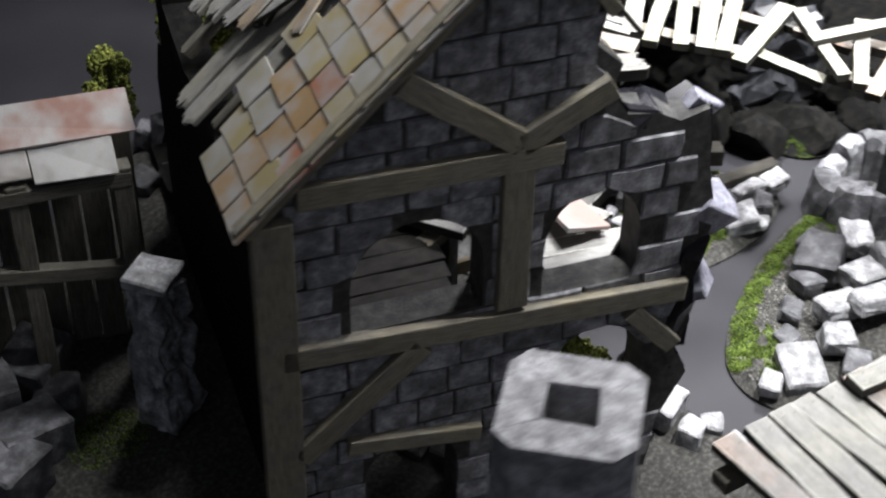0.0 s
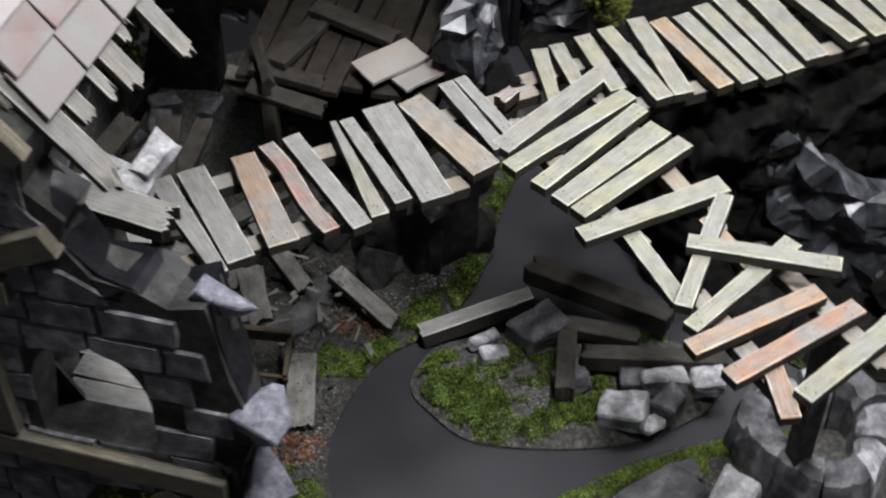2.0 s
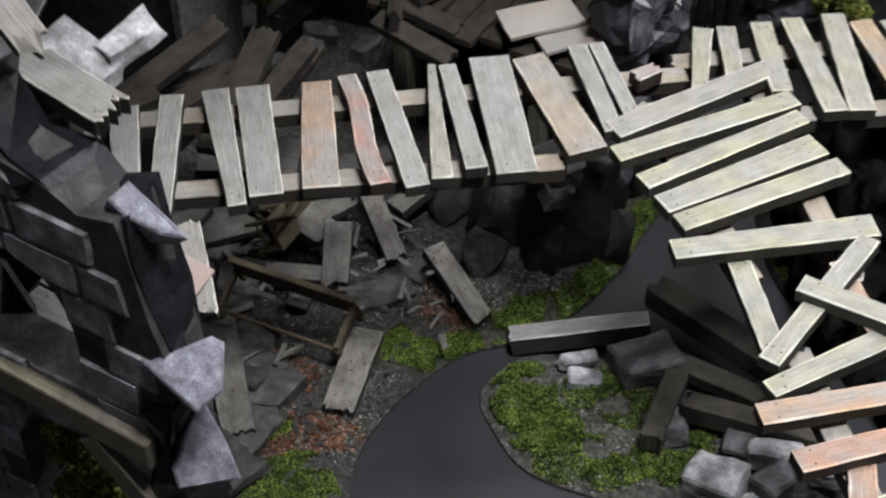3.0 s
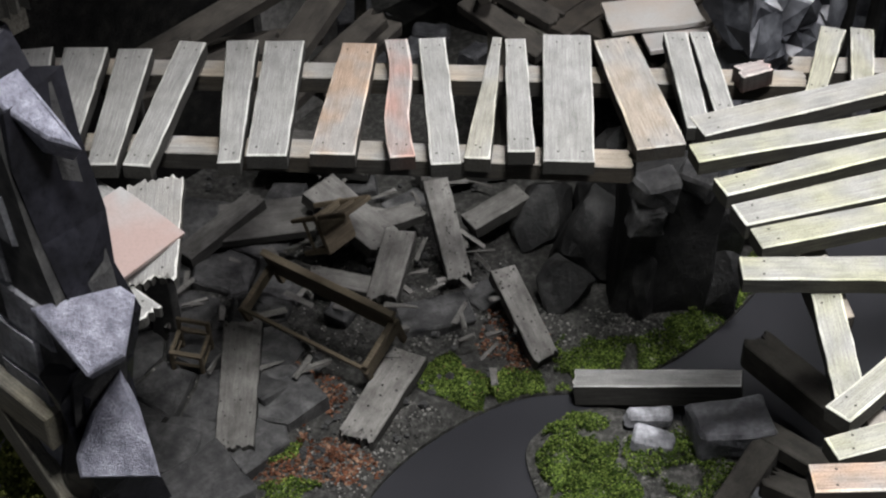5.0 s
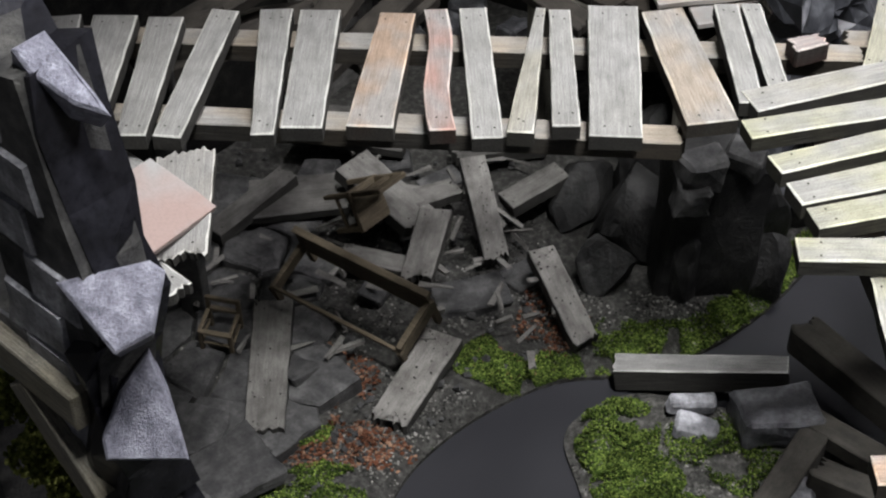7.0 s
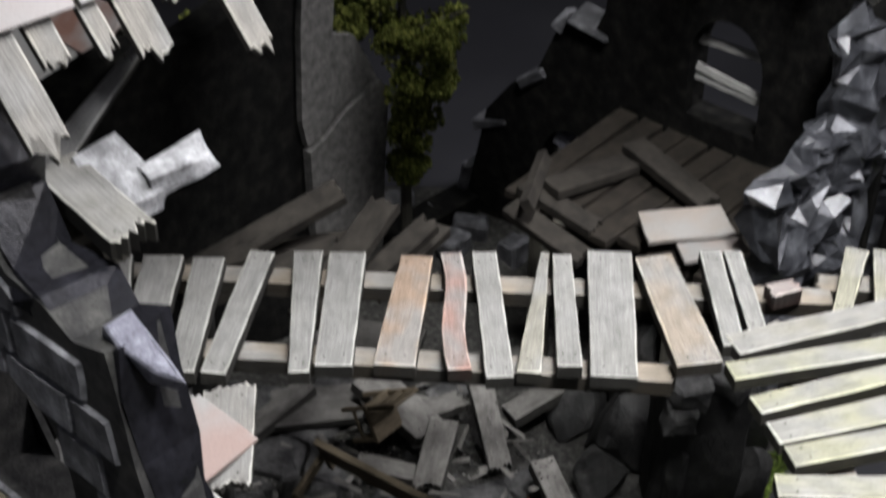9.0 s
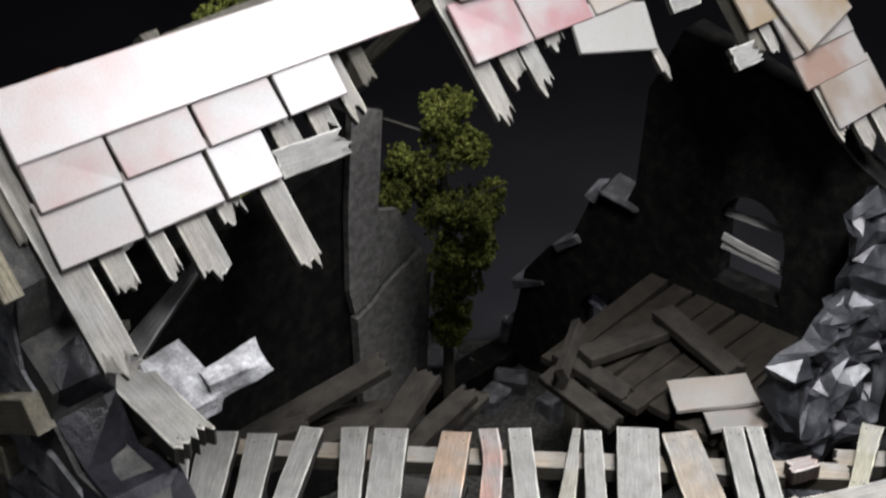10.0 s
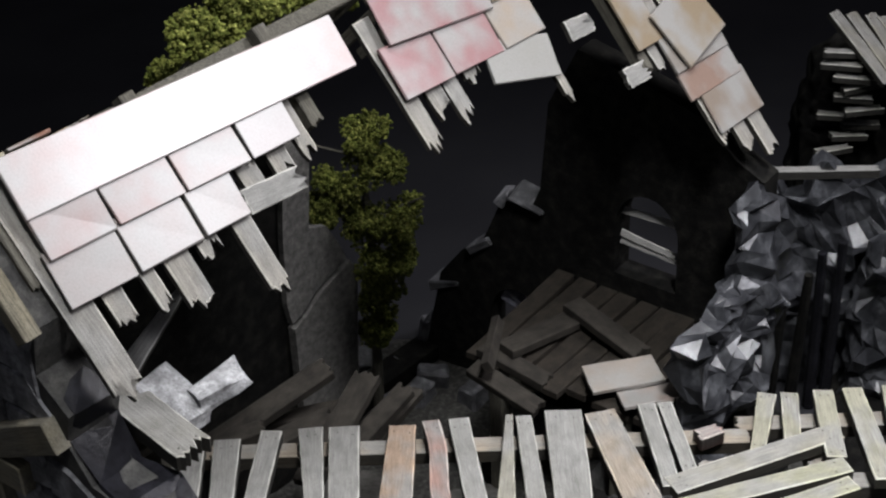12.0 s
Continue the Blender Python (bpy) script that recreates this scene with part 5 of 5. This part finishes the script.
def crumbs(name, points, sizes, mat, squash=1.0, parent=None):
    """Many small uneven crumbs as one mesh."""
    verts, faces = [], []
    for (x, y, z), r in zip(points, sizes):
        k = len(verts)
        turn = Euler((rng.random() * 6, rng.random() * 6, rng.random() * 6)).to_matrix()
        for c in OCTA:
            v = turn @ (Vector(c) * r * rng.uniform(0.6, 1.35))
            verts.append(((x + v.x) * CM, (y + v.y) * CM, (z + v.z * squash) * CM))
        faces += [tuple(k + i for i in f) for f in OCTA_F]
    me = bpy.data.meshes.new(name)
    me.from_pydata(verts, [], faces)
    me.materials.append(mat)
    return place(name, me, parent)


RINGS = {}


def on_bank(corners, top, pts):
    key = id(corners)
    if key not in RINGS:
        RINGS[key] = smooth_ring(corners)
    d, _ = edge_distance(np.array(pts), RINGS[key])
    return [(x, y, bank_height(x, y, dd, top)) for (x, y), dd in zip(pts, d) if dd > 0.02]


def scatter(name, label, category, corners, top, patches, mat, size, squash=0.8, lift=0.0):
    pts = []
    for x, y, rx, ry, n in patches:
        for _ in range(int(n * (8.0 if mat is MOSS else 2.6))):
            a, r = rng.random() * math.tau, math.sqrt(rng.random())
            px, py = x + rx * r * math.cos(a), y + ry * r * math.sin(a)
            if noise.noise((px * 1.1, py * 1.1, 3.3)) > -0.22 - 0.3 * (1 - r):
                pts.append((px, py))
    pts = [(x, y, z + lift * rng.random() * max(0.1, 1 + 1.8 * noise.noise((x * 1.9, y * 1.9, 6.1)))) for x, y, z in on_bank(corners, top, pts)]
    return tagged(crumbs(name, pts, [rng.uniform(*size) for _ in pts], mat, squash), label, category, kind="stuff")


def along(corners, i0, i1, step, inset):
    ring = smooth_ring(corners)
    seg = ring[i0 * 8:i1 * 8]
    mid = ring.mean(0)
    out = []
    for p in seg[::step]:
        d = mid - p
        out.append(p + d / np.linalg.norm(d) * inset)
    return out


edge_house = [(x, y, 0.75, 0.55, 130) for x, y in along(BANK_HOUSE, 1, 6, 3, 0.5)]
scatter("moss", "bright green moss flock on the bank edge", "moss", BANK_HOUSE, 0.5, edge_house + [(3.5, 3.2, 1.5, 0.95, 1100), (-1.9, 0.0, 0.9, 0.7, 260), (-1.2, -2.6, 1.7, 1.4, 700), (2.2, -0.2, 0.5, 0.5, 90), (12.2, 8.6, 0.8, 0.9, 160), (10.6, 5.9, 1.0, 0.6, 220), (8.6, 4.7, 1.2, 0.6, 240), (7.0, 4.6, 0.9, 0.8, 220), (-16.6, 11.4, 2.0, 1.6, 300), (-12, -13, 2.5, 1.5, 300)], MOSS, (0.02, 0.05), 0.8, 0.16)
scatter("gravel", "grey gravel and grit over the bank", "gravel", BANK_HOUSE, 0.5, [(1.4, 0.2, 2.6, 2.0, 900), (6.0, 5.2, 4.5, 1.6, 900), (-2.5, 3.6, 4.5, 3.5, 900), (0, 8, 5, 3, 700), (-1.0, -3.4, 2, 3, 400), (10.5, 7.0, 2.6, 2.0, 600)], GRAVEL, (0.02, 0.075), 0.8)
scatter("leaf_litter", "reddish brown leaf litter on the rubble", "leaf litter", BANK_HOUSE, 0.5, [(-1.5, 2.2, 1.5, 1.2, 190), (-0.9, -0.4, 2.3, 1.0, 300), (4.7, 5.0, 1.4, 1.4, 190), (3.6, 3.4, 1.3, 0.9, 90)], LITTER, (0.04, 0.09), 0.35, 0.1)
scatter("moss", "green moss flock on the debris island", "moss", BANK_ISLE, 0.55, [(7.0, 0.6, 1.2, 1.5, 700), (7.6, -1.0, 1.3, 1.0, 420), (8.2, -2.2, 1.3, 0.9, 300), (11.6, -2.8, 1.5, 1.1, 520), (9.8, -3.0, 1.2, 0.6, 240), (15.6, -0.6, 1.0, 0.7, 120), (12.6, -1.6, 1.0, 0.9, 260), (16.4, -3.6, 0.7, 0.6, 90), (9.6, 0.4, 1.3, 0.9, 260), (10.8, -0.6, 1.4, 0.8, 240)], MOSS, (0.02, 0.05), 0.85, 0.25)
scatter("gravel", "grey grit on the debris island", "gravel", BANK_ISLE, 0.55, [(11, -1, 5.5, 3.0, 1200)], GRAVEL, (0.025, 0.08), 0.8)
edge_south = [(x, y, 0.8, 0.6, 170) for x, y in along(BANK_SOUTH, 0, 5, 3, 0.8)]
scatter("moss", "yellow-green moss flock on the round bank", "moss", BANK_SOUTH, 0.45, edge_south + [(13.5, -6.9, 2.8, 0.8, 900), (16.4, -7.2, 1.6, 1.1, 600), (5.0, -8.6, 1.6, 0.9, 520), (4.2, -10.0, 0.9, 0.7, 160), (6.5, -14.5, 1.6, 1.0, 200)], MOSS, (0.02, 0.05), 0.7, 0.1)
scatter("gravel", "grey grit on the round bank", "gravel", BANK_SOUTH, 0.45, [(8, -9.5, 5, 2.8, 1400), (14, -10, 5, 3, 900)], GRAVEL, (0.03, 0.09), 0.8)
scatter("moss", "green moss flock on the cliff foot", "moss", BANK_EAST, 0.5, [(17.9, 6.4, 0.5, 1.6, 200), (19.2, 0.8, 0.6, 1.2, 160), (21.2, -3.6, 1.0, 0.8, 160)], MOSS, (0.02, 0.05), 0.8, 0.1)


def foliage(name, label, category, blobs, stems, base=None):
    """Clumps of coloured foam crumbs on thin twisted stems."""
    top = thing(name, blobs[0][:3] if base is None else base @ Vector(blobs[0][:3]), label, category)
    for a, b, r in stems:
        a, b = (Vector(a), Vector(b)) if base is None else (base @ Vector(a), base @ Vector(b))
        ax = (b - a).normalized().to_track_quat("Z", "Y").to_matrix().to_4x4()
        ax.translation = (a + b) / 2
        bm = bmesh.new()
        bmesh.ops.create_cone(bm, cap_ends=True, segments=7, radius1=r, radius2=r * 0.6, depth=(b - a).length, matrix=ax)
        part("stem", bm, WOOD_DARK, top)
    for x, y, z, r in blobs:
        c = Vector((x, y, z)) if base is None else base @ Vector((x, y, z))
        pts, sizes = [], []
        lumps = [(Vector((jitter(rng, 1), jitter(rng, 1), jitter(rng, 1))).normalized() * r * rng.uniform(0.35, 0.8), r * rng.uniform(0.28, 0.5)) for _ in range(12)]
        for off, lr in lumps:
            for _ in range(130):
                d = Vector((rng.gauss(0, 1), rng.gauss(0, 1), rng.gauss(0, 1))).normalized() * lr * rng.uniform(0.6, 1.08)
                pts.append(tuple(c + off + d))
                sizes.append(rng.uniform(0.045, 0.11))
        crumbs("leaf_clump", pts, sizes, FOLIAGE, 1.0, top)
    return top


foliage("ivy", "olive green foam ivy hanging down the ruined wall", "ivy", [(-1.4, 18.6, 15.2, 1.3), (-2.5, 18.6, 13.1, 1.2), (-0.8, 18.6, 14.0, 1.1), (-3.4, 18.5, 12.05, 0.9), (-1.7, 18.6, 11.3, 1.25), (-0.05, 18.6, 11.7, 1.2), (-0.6, 18.5, 10.0, 1.3), (-1.3, 18.5, 8.9, 1.15), (-1.15, 18.5, 7.45, 1.1), (-1.4, 18.5, 6.0, 0.9)],
        [((-1.6, 18.9, 0.4), (-1.4, 18.9, 9.0), 0.28), ((-1.4, 18.9, 9.0), (-1.6, 18.9, 15.0), 0.2), ((-1.4, 18.8, 11.4), (1.0, 18.6, 12.6), 0.07), ((-1.6, 18.8, 14.4), (-3.6, 18.2, 15.4), 0.06)])
foliage("shrub", "olive green foam shrub growing over the roof ridge", "shrub", [(-7.3, 1.6, 25.9, 1.0), (-7.3, 3.0, 26.1, 1.1), (-7.2, 4.6, 26.1, 1.1), (-7.1, 6.4, 25.8, 1.0), (-7.0, 7.8, 25.4, 0.9), (-9.4, 2.5, 23.8, 1.1)],
        [((-8.2, 1.0, 24.2), (-7.3, 3.0, 26.0), 0.12), ((-7.3, 3.0, 26.0), (-7.0, 8.2, 25.2), 0.09)], HOUSE)
foliage("ivy", "dark green foam ivy in the lower arch", "ivy", [(-2.6, -8.1, 7.6, 1.0), (-1.6, -8.2, 6.4, 1.2), (-2.4, -8.2, 4.6, 1.1), (-1.4, -8.2, 3.0, 1.1)], [((-2.2, -8.1, 0.4), (-2.2, -8.1, 8.2), 0.12)], HOUSE)
foliage("shrub", "green foam shrub at the far corner of the house", "shrub", [(22.6, 17.4, 5.0, 1.3), (22.8, 17.8, 3.0, 1.3), (22.5, 17.2, 6.8, 1.0)], [((22.8, 17.8, 0.4), (22.6, 17.6, 6.8), 0.15)])
foliage("shrub", "yellow-green foam shrub behind the lean-to", "shrub", [(-7.8, 18.0, 12.2, 1.0), (-6.7, 18.9, 11.4, 1.0), (-9.0, 17.4, 11.6, 0.9), (-7.4, 18.2, 10.2, 1.0)], [((-7.8, 18.2, 0.4), (-7.7, 18.1, 12.0), 0.15)])

# ---- grit on the fallen planks, chips among the paving ----
pts = []
for x, y, z, turn, ln, w, ry in ((5.22, 5.48, 1.45, -63, 3.3, 0.8, 15.4), (2.57, 8.58, 2.1, -72, 3.5, 0.75, 22.8), (1.17, 1.97, 1.15, -110.6, 3.3, 1.1, 5), (-3.17, 1.9, 1.35, -82.4, 5.0, 1.1, 1.1)):
    m = pose(x, y, z, 0, ry, turn)
    pts += [tuple(m @ Vector((jitter(rng, ln / 2), jitter(rng, w / 2), 0.01))) for _ in range(26)]
tagged(crumbs("grit", pts, [rng.uniform(0.02, 0.055) for _ in pts], GRAVEL, 0.8), "fine grey grit lying on the fallen planks", "grit", kind="stuff")
pts = []
while len(pts) < 420:
    px, py = rng.uniform(-6.5, 6.5), rng.uniform(-3.5, 12.5)
    if noise.noise((px * 0.7, py * 0.7, 9.2)) > -0.05 and px < 1.2 + 0.9 * py:
        pts.append((px, py))
pts = [(x, y, z + 0.12) for x, y, z in on_bank(BANK_HOUSE, 0.5, pts)]
tagged(crumbs("chips", pts, [rng.uniform(0.07, 0.24) * rng.random() ** 0.5 for _ in pts], PAVING, 0.6), "broken grey stone chips strewn over the rubble", "stone chips", kind="stuff")
bm = bmesh.new()
for _ in range(70):
    px, py = rng.uniform(-6, 5), rng.uniform(2.5, 12.5)
    add_box(bm, (rng.uniform(0.4, 1.1), rng.uniform(0.07, 0.2), 0.08), pose(px, py, 1.1 + rng.uniform(0, 0.35), jitter(rng, 12), jitter(rng, 14), rng.uniform(0, 180)), 0.0, 0.05, rng)
tagged(part("splinters", bm, WOOD_DIRTY), "small grey wood splinters strewn over the rubble", "splinters", kind="stuff")
